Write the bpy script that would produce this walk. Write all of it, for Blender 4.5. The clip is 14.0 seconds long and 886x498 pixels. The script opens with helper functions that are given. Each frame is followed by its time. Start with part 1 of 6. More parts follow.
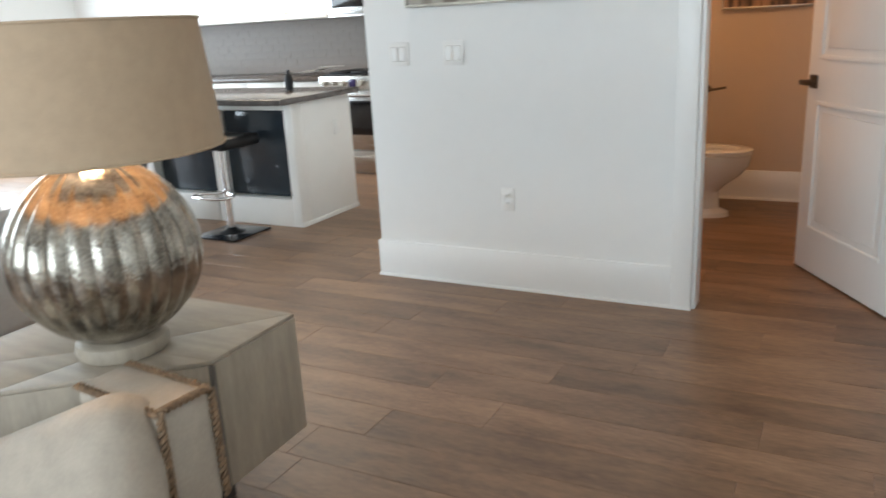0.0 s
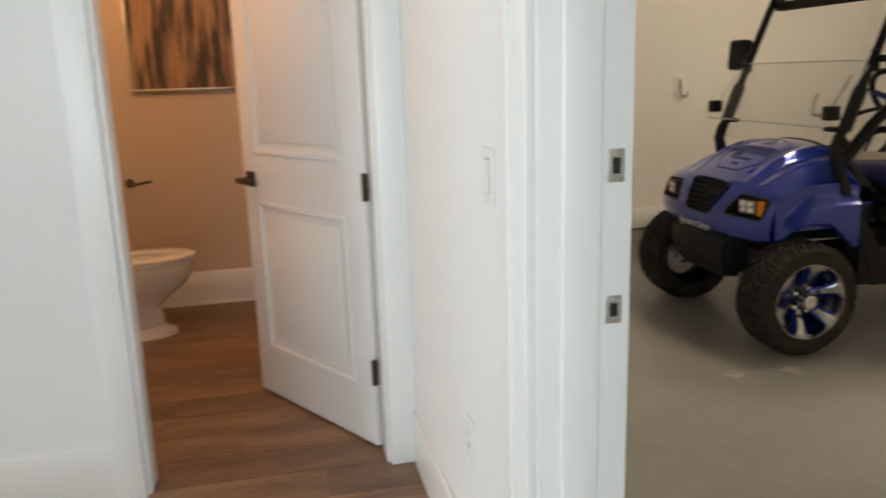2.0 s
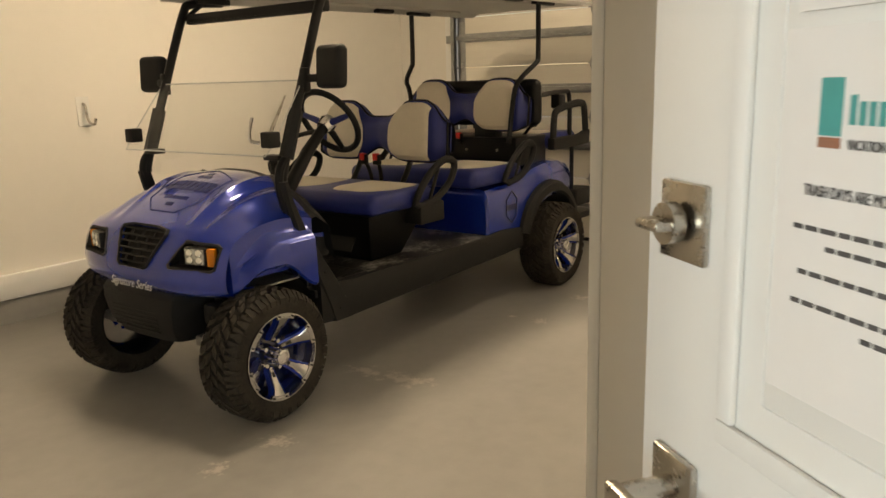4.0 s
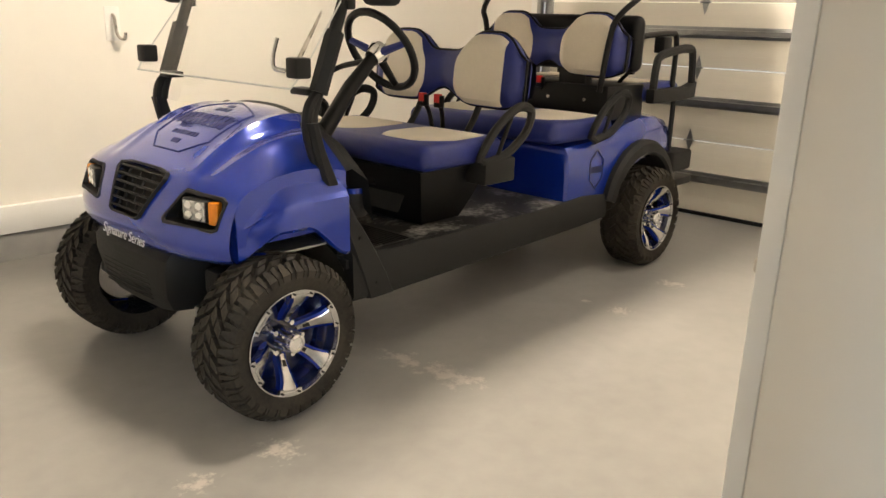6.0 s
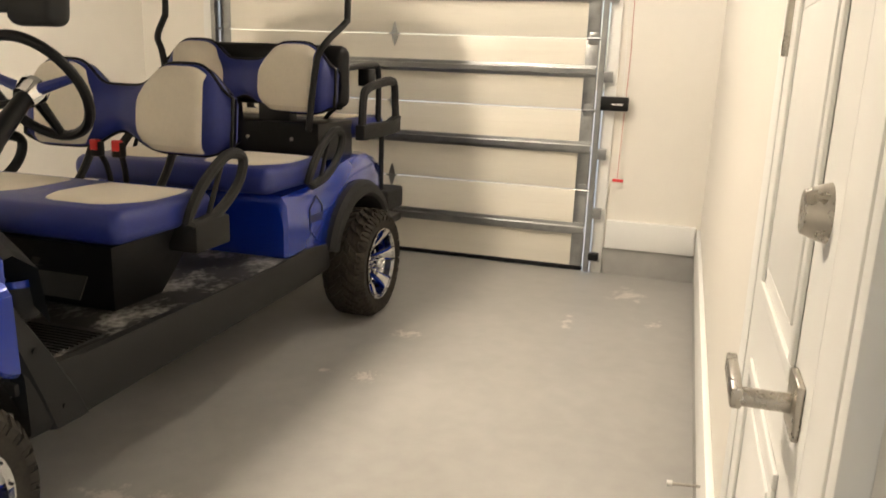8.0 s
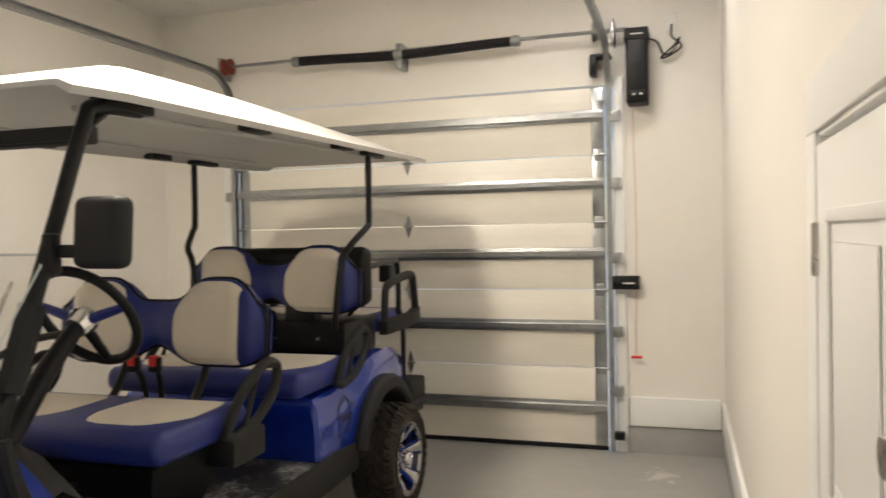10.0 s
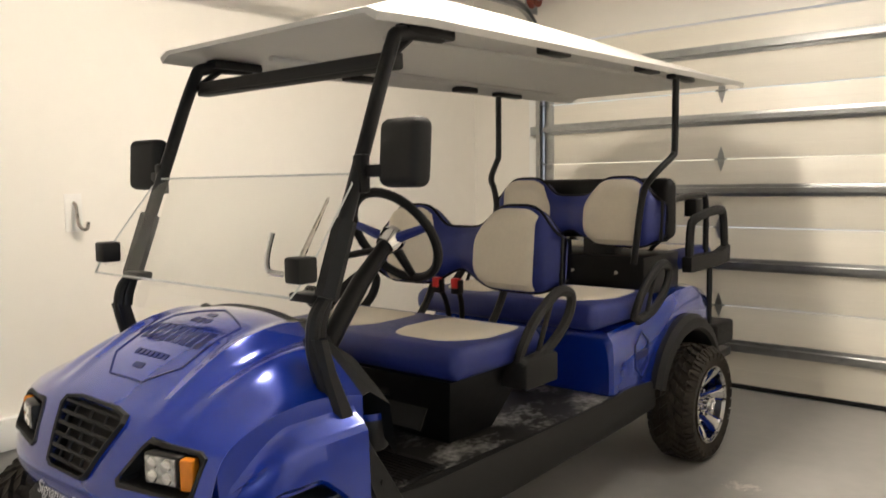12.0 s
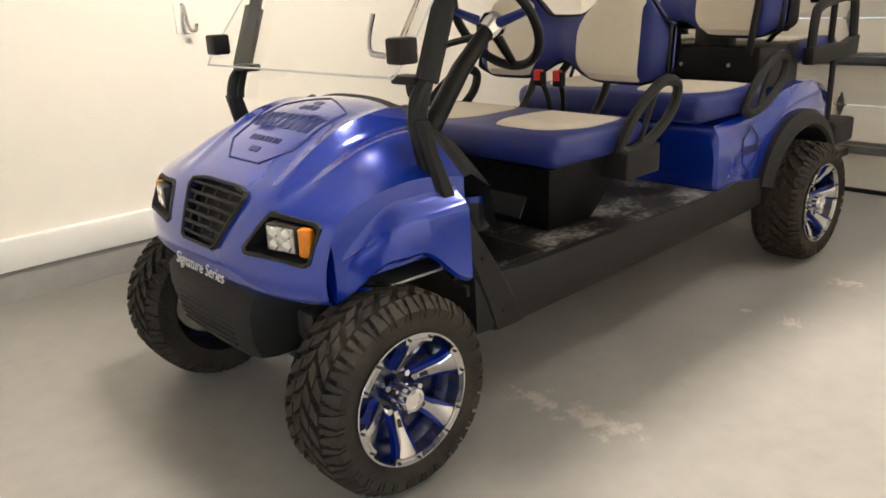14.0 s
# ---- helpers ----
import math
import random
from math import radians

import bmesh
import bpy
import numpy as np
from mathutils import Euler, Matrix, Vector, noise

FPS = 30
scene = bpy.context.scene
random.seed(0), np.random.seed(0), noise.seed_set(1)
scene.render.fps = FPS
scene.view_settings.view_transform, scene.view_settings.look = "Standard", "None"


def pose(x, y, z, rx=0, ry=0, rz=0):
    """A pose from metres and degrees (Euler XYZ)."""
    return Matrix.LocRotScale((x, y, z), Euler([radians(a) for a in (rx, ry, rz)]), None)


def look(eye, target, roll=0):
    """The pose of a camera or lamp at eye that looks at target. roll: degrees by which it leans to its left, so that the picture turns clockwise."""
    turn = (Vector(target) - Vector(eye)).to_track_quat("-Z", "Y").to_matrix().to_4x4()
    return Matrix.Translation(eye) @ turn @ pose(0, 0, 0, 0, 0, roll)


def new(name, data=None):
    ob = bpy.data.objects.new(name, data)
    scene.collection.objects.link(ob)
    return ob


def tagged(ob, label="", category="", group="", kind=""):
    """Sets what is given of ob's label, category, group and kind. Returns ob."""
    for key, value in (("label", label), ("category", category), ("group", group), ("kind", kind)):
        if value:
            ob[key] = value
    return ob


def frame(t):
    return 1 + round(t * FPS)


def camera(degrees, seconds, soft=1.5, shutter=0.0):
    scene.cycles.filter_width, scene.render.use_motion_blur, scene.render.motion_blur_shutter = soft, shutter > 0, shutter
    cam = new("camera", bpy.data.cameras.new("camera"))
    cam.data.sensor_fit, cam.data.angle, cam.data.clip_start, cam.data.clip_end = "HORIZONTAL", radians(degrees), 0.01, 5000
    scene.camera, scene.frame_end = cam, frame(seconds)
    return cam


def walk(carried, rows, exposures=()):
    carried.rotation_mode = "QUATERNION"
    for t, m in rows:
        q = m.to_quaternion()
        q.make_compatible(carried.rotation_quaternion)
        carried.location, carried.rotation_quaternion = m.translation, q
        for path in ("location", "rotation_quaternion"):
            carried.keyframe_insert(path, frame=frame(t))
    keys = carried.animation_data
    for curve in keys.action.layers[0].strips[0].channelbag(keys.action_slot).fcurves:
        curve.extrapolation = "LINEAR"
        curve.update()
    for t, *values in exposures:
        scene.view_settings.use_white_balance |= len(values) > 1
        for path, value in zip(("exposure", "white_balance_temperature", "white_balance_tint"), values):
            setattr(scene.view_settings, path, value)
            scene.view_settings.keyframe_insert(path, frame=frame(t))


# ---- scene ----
cam = camera(59.8, 14.0, shutter=0.3)
PATH = [
    (0, (0.152, 0.239, 1.362), (-0.762, 1.927, 0.799), -3.2),
    (0.5, (0.045, 0.425, 1.403), (-0.586, 2.245, 0.865), -3.7),
    (1, (-0.007, 0.652, 1.401), (-0.387, 2.55, 0.901), -2.6),
    (1.5, (0.037, 0.919, 1.409), (-0.044, 2.864, 0.952), -1.5),
    (2, (0.064, 1.185, 1.401), (0.475, 3.091, 0.954), -1.8),
    (2.5, (0.121, 1.399, 1.387), (0.96, 3.158, 0.936), -1.3),
    (3, (0.242, 1.607, 1.391), (1.39, 3.188, 0.966), -1.0),
    (3.5, (0.351, 1.783, 1.386), (1.818, 3.082, 0.987), -1.8),
    (3.7, (0.404, 1.849, 1.384), (1.975, 3.021, 0.985), -1.9),
    (5.8, (1.087, 2.362, 1.311), (2.532, 3.627, 0.752), 1.0),
    (6, (1.116, 2.385, 1.315), (2.547, 3.66, 0.745), 1.7),
    (6.5, (1.223, 2.532, 1.312), (2.683, 3.766, 0.725), 0.4),
    (7, (1.344, 2.709, 1.293), (2.987, 3.699, 0.729), -0.2),
    (7.5, (1.455, 2.807, 1.289), (3.221, 3.561, 0.729), 1.7),
    (7.7, (1.476, 2.842, 1.294), (3.287, 3.481, 0.737), 1.6),
    (9.8, (1.391, 2.982, 1.417), (3.33, 3.471, 1.369), -0.8),
    (10, (1.389, 2.969, 1.428), (3.298, 3.567, 1.39), -1.1),
    (10.5, (1.42, 2.97, 1.43), (3.25, 3.776, 1.393), -1.4),
    (11, (1.437, 2.968, 1.419), (3.188, 3.934, 1.376), -1.3),
    (11.5, (1.463, 2.99, 1.406), (3.095, 4.145, 1.342), -1.2),
    (12, (1.484, 2.976, 1.37), (3.01, 4.257, 1.195), -0.9),
    (12.5, (1.494, 2.955, 1.34), (2.948, 4.287, 1.007), -1.1),
    (13, (1.507, 2.937, 1.319), (2.887, 4.314, 0.873), -1.3),
    (13.5, (1.499, 2.921, 1.298), (2.815, 4.324, 0.75), -1.7),
    (14, (1.439, 2.926, 1.282), (2.706, 4.34, 0.654), -2.6),
]
EXPOSURES = [(0.0, -0.54, 6600, 10), (1.5, -0.5, 6700, 10), (2.6, -0.50, 7400, 10), (3.7, -0.10, 8000, 10), (5.8, 0.90, 6550, 10), (7.7, 0.86, 6550, 10), (10.0, 0.46, 6100, 10), (11.5, 0.50, 6050, 10), (12.5, 0.84, 6050, 10), (14.0, 1.06, 6050, 10)]
walk(cam, [(t, look(eye, target, roll)) for t, eye, target, roll in PATH], EXPOSURES)

# ---- light ----
GZ = -0.065           # garage slab
HOUSE_TOP, GARAGE_TOP = 2.75, 3.22
world = bpy.data.worlds.new("world")
scene.world = world
world.use_nodes = True
wn = world.node_tree.nodes
sky = wn.new("ShaderNodeTexSky")
sky.sky_type, sky.sun_disc = "NISHITA", False
sky.sun_elevation, sky.sun_rotation = radians(48), radians(20)
world.node_tree.links.new(sky.outputs[0], wn["Background"].inputs[0])
wn["Background"].inputs[1].default_value = 0.12


def lamp(name, kind, at, aim, energy, color, size=(0.1, 0.1)):
    data = bpy.data.lights.new(name, kind)
    data.energy, data.color = energy, color
    if kind == "AREA":
        data.shape, data.size, data.size_y = "RECTANGLE", size[0], size[1]
    elif kind == "SUN":
        data.angle = radians(0.5)
    else:
        data.shadow_soft_size = size[0]
    ob = new(name, data)
    ob.matrix_world = look(at, aim)
    return ob


lamp("sun", "SUN", (0, 9, 10), (-2.0, 3.5, 0), 3.0, (1, 0.95, 0.88))
DAY = (0.74, 0.88, 1.0)
lamp("window_light_south", "AREA", (-2.6, -3.45, 1.5), (-2.6, 0, 1.3), 310, DAY, (4.6, 2.0))
lamp("window_light_west", "AREA", (-8.4, 3.4, 1.5), (-5, 3.4, 1.3), 520, DAY, (5.0, 2.0))
lamp("garage_lamp_front", "AREA", (3.60, 4.75, 3.14), (3.60, 4.75, 0), 80, (1.0, 0.85, 0.665), (1.0, 0.24))
lamp("garage_lamp_rear", "AREA", (5.45, 3.45, 3.14), (5.45, 3.45, 0), 9, (1.0, 0.93, 0.86), (0.5, 0.5))
lamp("washroom_lamp", "POINT", (-0.9, 5.0, 2.2), (0, 0, 0), 31, (1.0, 0.55, 0.26), (0.08, 0.08))
lamp("kitchen_lamp", "AREA", (-4.6, 5.6, 2.70), (-4.6, 5.6, 0), 60, (1.0, 0.85, 0.68), (1.2, 0.6))
lamp("table_lamp_bulb", "POINT", (-1.572, 1.55, 1.20), (0, 0, 0), 42, (1.0, 0.68, 0.40), (0.05, 0.05))

# ---- materials ----


def material(name, color, rough=0.5, metal=0.0, vary=0.08, scale=6.0, bump=0.0, bump_scale=60.0, stretch=(1, 1, 1), per_piece=0.0,
             coat=0.0, color2=None, rough_vary=0.1, joined=False):
    """A procedural surface: two scales of noise in colour and gloss, and fine relief."""
    m = bpy.data.materials.new(name)
    m.use_nodes = True
    nt = m.node_tree
    n, l = nt.nodes, nt.links
    b = n["Principled BSDF"]
    b.inputs["Metallic"].default_value, b.inputs["Coat Weight"].default_value = metal, coat
    b.inputs["Coat Roughness"].default_value = 0.04
    tc, mp = n.new("ShaderNodeTexCoord"), n.new("ShaderNodeMapping")
    mp.inputs["Scale"].default_value = stretch
    l.new(tc.outputs["Object"], mp.inputs["Vector"])
    big, fine = n.new("ShaderNodeTexNoise"), n.new("ShaderNodeTexNoise")
    big.inputs["Scale"].default_value, big.inputs["Detail"].default_value = scale, 5
    fine.inputs["Scale"].default_value, fine.inputs["Detail"].default_value = scale * 9, 3
    l.new(mp.outputs[0], big.inputs["Vector"])
    l.new(mp.outputs[0], fine.inputs["Vector"])
    mix = n.new("ShaderNodeMix")
    mix.data_type = "FLOAT"
    mix.inputs[0].default_value = 0.35
    l.new(big.outputs["Fac"], mix.inputs[2])
    l.new(fine.outputs["Fac"], mix.inputs[3])
    ramp = n.new("ShaderNodeValToRGB")
    lo = color2 or tuple(c * (1 - vary * 2) for c in color)
    ramp.color_ramp.elements[0].position, ramp.color_ramp.elements[1].position = 0.33, 0.64
    ramp.color_ramp.elements[0].color, ramp.color_ramp.elements[1].color = (*lo, 1), (*color, 1)
    l.new(mix.outputs[0], ramp.inputs[0])
    out = ramp.outputs[0]
    if per_piece:
        info = n.new("ShaderNodeNewGeometry" if joined else "ShaderNodeObjectInfo")
        rand = info.outputs["Random Per Island" if joined else "Random"]
        hsv, mr = n.new("ShaderNodeHueSaturation"), n.new("ShaderNodeMapRange")
        mr.inputs[3].default_value, mr.inputs[4].default_value = 1 - per_piece, 1 + per_piece
        l.new(rand, mr.inputs[0])
        l.new(mr.outputs[0], hsv.inputs["Value"])
        l.new(out, hsv.inputs["Color"])
        out = hsv.outputs[0]
        off = n.new("ShaderNodeVectorMath")
        off.operation = "SCALE"
        off.inputs[3].default_value = 37.0
        comb = n.new("ShaderNodeCombineXYZ")
        for k in range(3):
            l.new(rand, comb.inputs[k])
        l.new(comb.outputs[0], off.inputs[0])
        l.new(off.outputs[0], mp.inputs["Location"])
    l.new(out, b.inputs["Base Color"])
    rr = n.new("ShaderNodeMapRange")
    rr.inputs[3].default_value, rr.inputs[4].default_value = max(rough - rough_vary, 0.02), min(rough + rough_vary, 1)
    l.new(mix.outputs[0], rr.inputs[0])
    l.new(rr.outputs[0], b.inputs["Roughness"])
    if bump:
        bn, bp = n.new("ShaderNodeTexNoise"), n.new("ShaderNodeBump")
        bn.inputs["Scale"].default_value, bn.inputs["Detail"].default_value = bump_scale, 4
        l.new(mp.outputs[0], bn.inputs["Vector"])
        l.new(bn.outputs["Fac"], bp.inputs["Height"])
        bp.inputs["Strength"].default_value, bp.inputs["Distance"].default_value = bump, 0.004
        l.new(bp.outputs[0], b.inputs["Normal"])
    return m


def glow(name, color, strength):
    m = material(name, color, 0.5)
    b = m.node_tree.nodes["Principled BSDF"]
    b.inputs["Emission Color"].default_value, b.inputs["Emission Strength"].default_value = (*color, 1), strength
    return m


def glass(name, color=(0.95, 0.97, 0.96), alpha=0.12, rough=0.02):
    """Thin clear sheet: mostly see-through, with a gloss."""
    m = bpy.data.materials.new(name)
    m.use_nodes = True
    n, l = m.node_tree.nodes, m.node_tree.links
    tr, gl, mx, lw, pw, ma = (n.new("ShaderNodeBsdfTransparent"), n.new("ShaderNodeBsdfGlossy"), n.new("ShaderNodeMixShader"), n.new("ShaderNodeLayerWeight"), n.new("ShaderNodeMath"), n.new("ShaderNodeMath"))
    tr.inputs[0].default_value = (*color, 1)
    gl.inputs["Roughness"].default_value = rough
    pw.operation, ma.operation = "POWER", "MULTIPLY_ADD"
    pw.inputs[1].default_value = 5.0
    ma.inputs[1].default_value, ma.inputs[2].default_value = 0.7, 0.05
    lw.inputs[0].default_value = 0.5
    l.new(lw.outputs["Facing"], pw.inputs[0])
    l.new(pw.outputs[0], ma.inputs[0])
    l.new(ma.outputs[0], mx.inputs[0])
    l.new(tr.outputs[0], mx.inputs[1])
    l.new(gl.outputs[0], mx.inputs[2])
    l.new(mx.outputs[0], n["Material Output"].inputs[0])
    return m


WALL = material("painted_wall", (0.80, 0.80, 0.78), 0.55, vary=0.015, scale=1.5, bump=0.08, bump_scale=220)
WALL_G = material("garage_wall_paint", (0.80, 0.77, 0.71), 0.5, vary=0.02, scale=1.2, bump=0.10, bump_scale=180)
WALL_K = material("kitchen_wall_paint", (0.80, 0.79, 0.77), 0.6, vary=0.02)
TRIM = material("trim_paint", (0.82, 0.82, 0.80), 0.32, vary=0.012, scale=3, bump=0.03, bump_scale=90)
DOORP = material("door_paint", (0.82, 0.82, 0.80), 0.30, vary=0.015, scale=3, bump=0.04, bump_scale=120, stretch=(1, 1, 0.2))
CEIL = material("ceiling_paint", (0.80, 0.78, 0.74), 0.8, vary=0.02, bump=0.12, bump_scale=150)
PLANK = material("plank_tile", (0.285, 0.170, 0.101), 0.42, vary=0.2, scale=2.6, bump=0.10, bump_scale=30, stretch=(1.0, 4.0, 1.0),
                 per_piece=0.2, color2=(0.118, 0.065, 0.038))
FAR_PLANK = material("plank_tile_joined", (0.285, 0.170, 0.101), 0.42, vary=0.2, scale=2.6, bump=0.10, bump_scale=30, stretch=(1.0, 4.0, 1.0),
                     per_piece=0.2, color2=(0.118, 0.065, 0.038), joined=True)
GROUT = material("grout", (0.20, 0.122, 0.078), 0.7)
PALE_GROUT = material("pale_grout", (0.15, 0.125, 0.105), 0.8)
WALL_WC = material("washroom_paint", (0.60, 0.48, 0.37), 0.5, vary=0.02, scale=1.5, bump=0.06, bump_scale=200)
METAL = material("galvanised_steel", (0.40, 0.41, 0.41), 0.32, metal=0.9, vary=0.12, scale=14, bump=0.03)
NICKEL = material("satin_nickel", (0.50, 0.47, 0.42), 0.28, metal=1.0, vary=0.05, scale=20)
BRONZE = material("dark_bronze", (0.11, 0.085, 0.065), 0.35, metal=0.8)
MACHINED = material("machined_aluminium", (0.56, 0.56, 0.57), 0.20, metal=1.0, vary=0.06, scale=30)
CHROME = material("chrome", (0.85, 0.85, 0.86), 0.07, metal=1.0, vary=0.03)
BLACK = material("black_plastic", (0.006, 0.006, 0.0065), 0.42, vary=0.15, scale=20, bump=0.05, bump_scale=300)
TEXT_BLACK = material("textured_black_plastic", (0.016, 0.016, 0.016), 0.58, vary=0.12, scale=9, bump=0.2, bump_scale=500)
TUBE = material("black_powder_coat", (0.009, 0.009, 0.010), 0.36, vary=0.1, scale=14)
RUBBER = material("tyre_rubber", (0.052, 0.044, 0.034), 0.75, vary=0.25, scale=9, bump=0.15, bump_scale=120, color2=(0.017, 0.015, 0.013))
BLUE = material("blue_metallic_paint", (0.004, 0.031, 0.36), 0.17, metal=0.30, vary=0.05, scale=4, coat=1.0, rough_vary=0.04)
VINYL_B = material("navy_vinyl", (0.018, 0.030, 0.20), 0.42, vary=0.10, scale=7, bump=0.22, bump_scale=420)
VINYL_C = material("cream_vinyl", (0.78, 0.71, 0.59), 0.46, vary=0.04, scale=7, bump=0.25, bump_scale=420)
ROOFM = material("white_roof_plastic", (0.58, 0.572, 0.545), 0.42, vary=0.03, scale=5, bump=0.06, bump_scale=200)
RUBMAT = material("dusty_rubber_mat", (0.36, 0.35, 0.33), 0.5, vary=0.3, scale=4, bump=0.1, color2=(0.020, 0.019, 0.018))
for nd in RUBMAT.node_tree.nodes:
    if nd.type == "VALTORGB":
        nd.color_ramp.elements[0].position, nd.color_ramp.elements[1].position = 0.50, 0.68
for mm in (BLACK, TEXT_BLACK, TUBE, RUBBER, RUBMAT):
    mm.node_tree.nodes["Principled BSDF"].inputs["Specular IOR Level"].default_value = 0.28
AMBER = material("amber_lens", (0.75, 0.24, 0.015), 0.15, vary=0.1, scale=40)
LENS = material("lamp_lens", (0.72, 0.72, 0.70), 0.12, metal=0.5, vary=0.35, scale=60)
WINDSHIELD = glass("clear_acrylic", (0.975, 0.978, 0.972))
RED = material("red_plastic", (0.65, 0.02, 0.02), 0.35)
WHITE = material("white_plastic", (0.80, 0.79, 0.76), 0.35, vary=0.02)
SECTION = material("garage_door_paint", (0.80, 0.76, 0.67), 0.36, vary=0.03, scale=2, bump=0.06, bump_scale=60, stretch=(1, 0.3, 6))
# near-black colour that puts the shade into holes and hollows
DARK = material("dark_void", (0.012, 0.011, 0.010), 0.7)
PAPER = material("paper", (0.80, 0.78, 0.76), 0.5, vary=0.015)
INK = material("black_ink", (0.09, 0.085, 0.085), 0.7)
TEAL = material("teal_ink", (0.06, 0.36, 0.34), 0.6)
BROWN = material("brown_ink", (0.35, 0.16, 0.10), 0.6)
CERAMIC = material("white_ceramic", (0.82, 0.80, 0.76), 0.12, vary=0.01)
STAINLESS = material("stainless_steel", (0.55, 0.54, 0.52), 0.25, metal=1.0, vary=0.06, scale=3, stretch=(1, 1, 30))
COUNTER = material("dark_stone_counter", (0.13, 0.11, 0.10), 0.18, vary=0.3, scale=20)
TILE = material("grey_glazed_tile", (0.15, 0.118, 0.095), 0.5, vary=0.12, scale=3)
LINEN = material("linen", (0.46, 0.395, 0.32), 0.85, vary=0.10, scale=14, bump=0.4, bump_scale=500)
ROPE = material("jute_rope", (0.30, 0.19, 0.11), 0.85, vary=0.3, scale=60, bump=0.5, bump_scale=300)
GREYWOOD = material("whitewashed_wood", (0.43, 0.365, 0.285), 0.55, vary=0.16, scale=3, bump=0.2, bump_scale=30, stretch=(1, 8, 1))
SHADE = material("linen_shade", (0.50, 0.37, 0.25), 0.85, vary=0.05, scale=30, bump=0.3, bump_scale=500)
MERCURY = material("mercury_glass", (0.52, 0.48, 0.41), 0.20, metal=0.9, vary=0.30, scale=16, bump=0.25, bump_scale=80, color2=(0.09, 0.075, 0.06))
SOFA = material("sofa_fabric", (0.42, 0.41, 0.39), 0.9, vary=0.08, scale=10, bump=0.3, bump_scale=400)


def slab_material():
    """Sealed grey slab, with scuffs and pale chalky marks of their own shape."""
    m = material("painted_concrete", (0.37, 0.362, 0.345), 0.33, vary=0.10, scale=1.3, bump=0.05, bump_scale=40, rough_vary=0.12)
    n, l = m.node_tree.nodes, m.node_tree.links
    b = n["Principled BSDF"]
    old = b.inputs["Base Color"].links[0].from_socket
    tc = n.new("ShaderNodeTexCoord")
    total = None
    for cx, cy, rx, ry, sc in ((3.27, 4.24, 0.13, 0.24, 19), (3.25, 4.50, 0.10, 0.16, 15), (4.435, 4.135, 0.10, 0.085, 55), (4.43, 4.335, 0.04, 0.06, 55), (5.03, 4.15, 0.09, 0.12, 40),
                               (6.22, 3.13, 0.22, 0.16, 14), (5.70, 2.95, 0.10, 0.08, 25), (2.45, 4.27, 0.10, 0.12, 30), (2.16, 4.29, 0.10, 0.08, 30), (5.55, 3.4, 0.20, 0.06, 20)):
        mp, ln, nz, sub, gt = (n.new("ShaderNodeMapping"), n.new("ShaderNodeVectorMath"), n.new("ShaderNodeTexNoise"), n.new("ShaderNodeMath"), n.new("ShaderNodeMapRange"))
        mp.vector_type = "POINT"
        mp.inputs["Location"].default_value = (-cx / rx, -cy / ry, 0)
        mp.inputs["Scale"].default_value = (1 / rx, 1 / ry, 0)
        l.new(tc.outputs["Object"], mp.inputs[0])
        ln.operation = "LENGTH"
        l.new(mp.outputs[0], ln.inputs[0])
        nz.inputs["Scale"].default_value, nz.inputs["Detail"].default_value, nz.inputs["Roughness"].default_value = sc, 6, 0.65
        l.new(tc.outputs["Object"], nz.inputs["Vector"])
        sub.operation = "MULTIPLY_ADD"
        l.new(ln.outputs["Value"], sub.inputs[0])
        sub.inputs[1].default_value = -0.33
        l.new(nz.outputs["Fac"], sub.inputs[2])
        gt.inputs[1].default_value, gt.inputs[2].default_value = 0.31, 0.48
        l.new(sub.outputs[0], gt.inputs[0])
        if total is None:
            total = gt.outputs[0]
        else:
            mx = n.new("ShaderNodeMath")
            mx.operation = "MAXIMUM"
            l.new(total, mx.inputs[0])
            l.new(gt.outputs[0], mx.inputs[1])
            total = mx.outputs[0]
    mixc = n.new("ShaderNodeMix")
    mixc.data_type = "RGBA"
    half = n.new("ShaderNodeMath")
    half.operation = "MULTIPLY"
    half.inputs[1].default_value = 0.8
    l.new(total, half.inputs[0])
    l.new(half.outputs[0], mixc.inputs[0])
    l.new(old, mixc.inputs[6])
    mixc.inputs[7].default_value = (0.62, 0.58, 0.53, 1)
    l.new(mixc.outputs[2], b.inputs["Base Color"])
    return m


SLAB = slab_material()


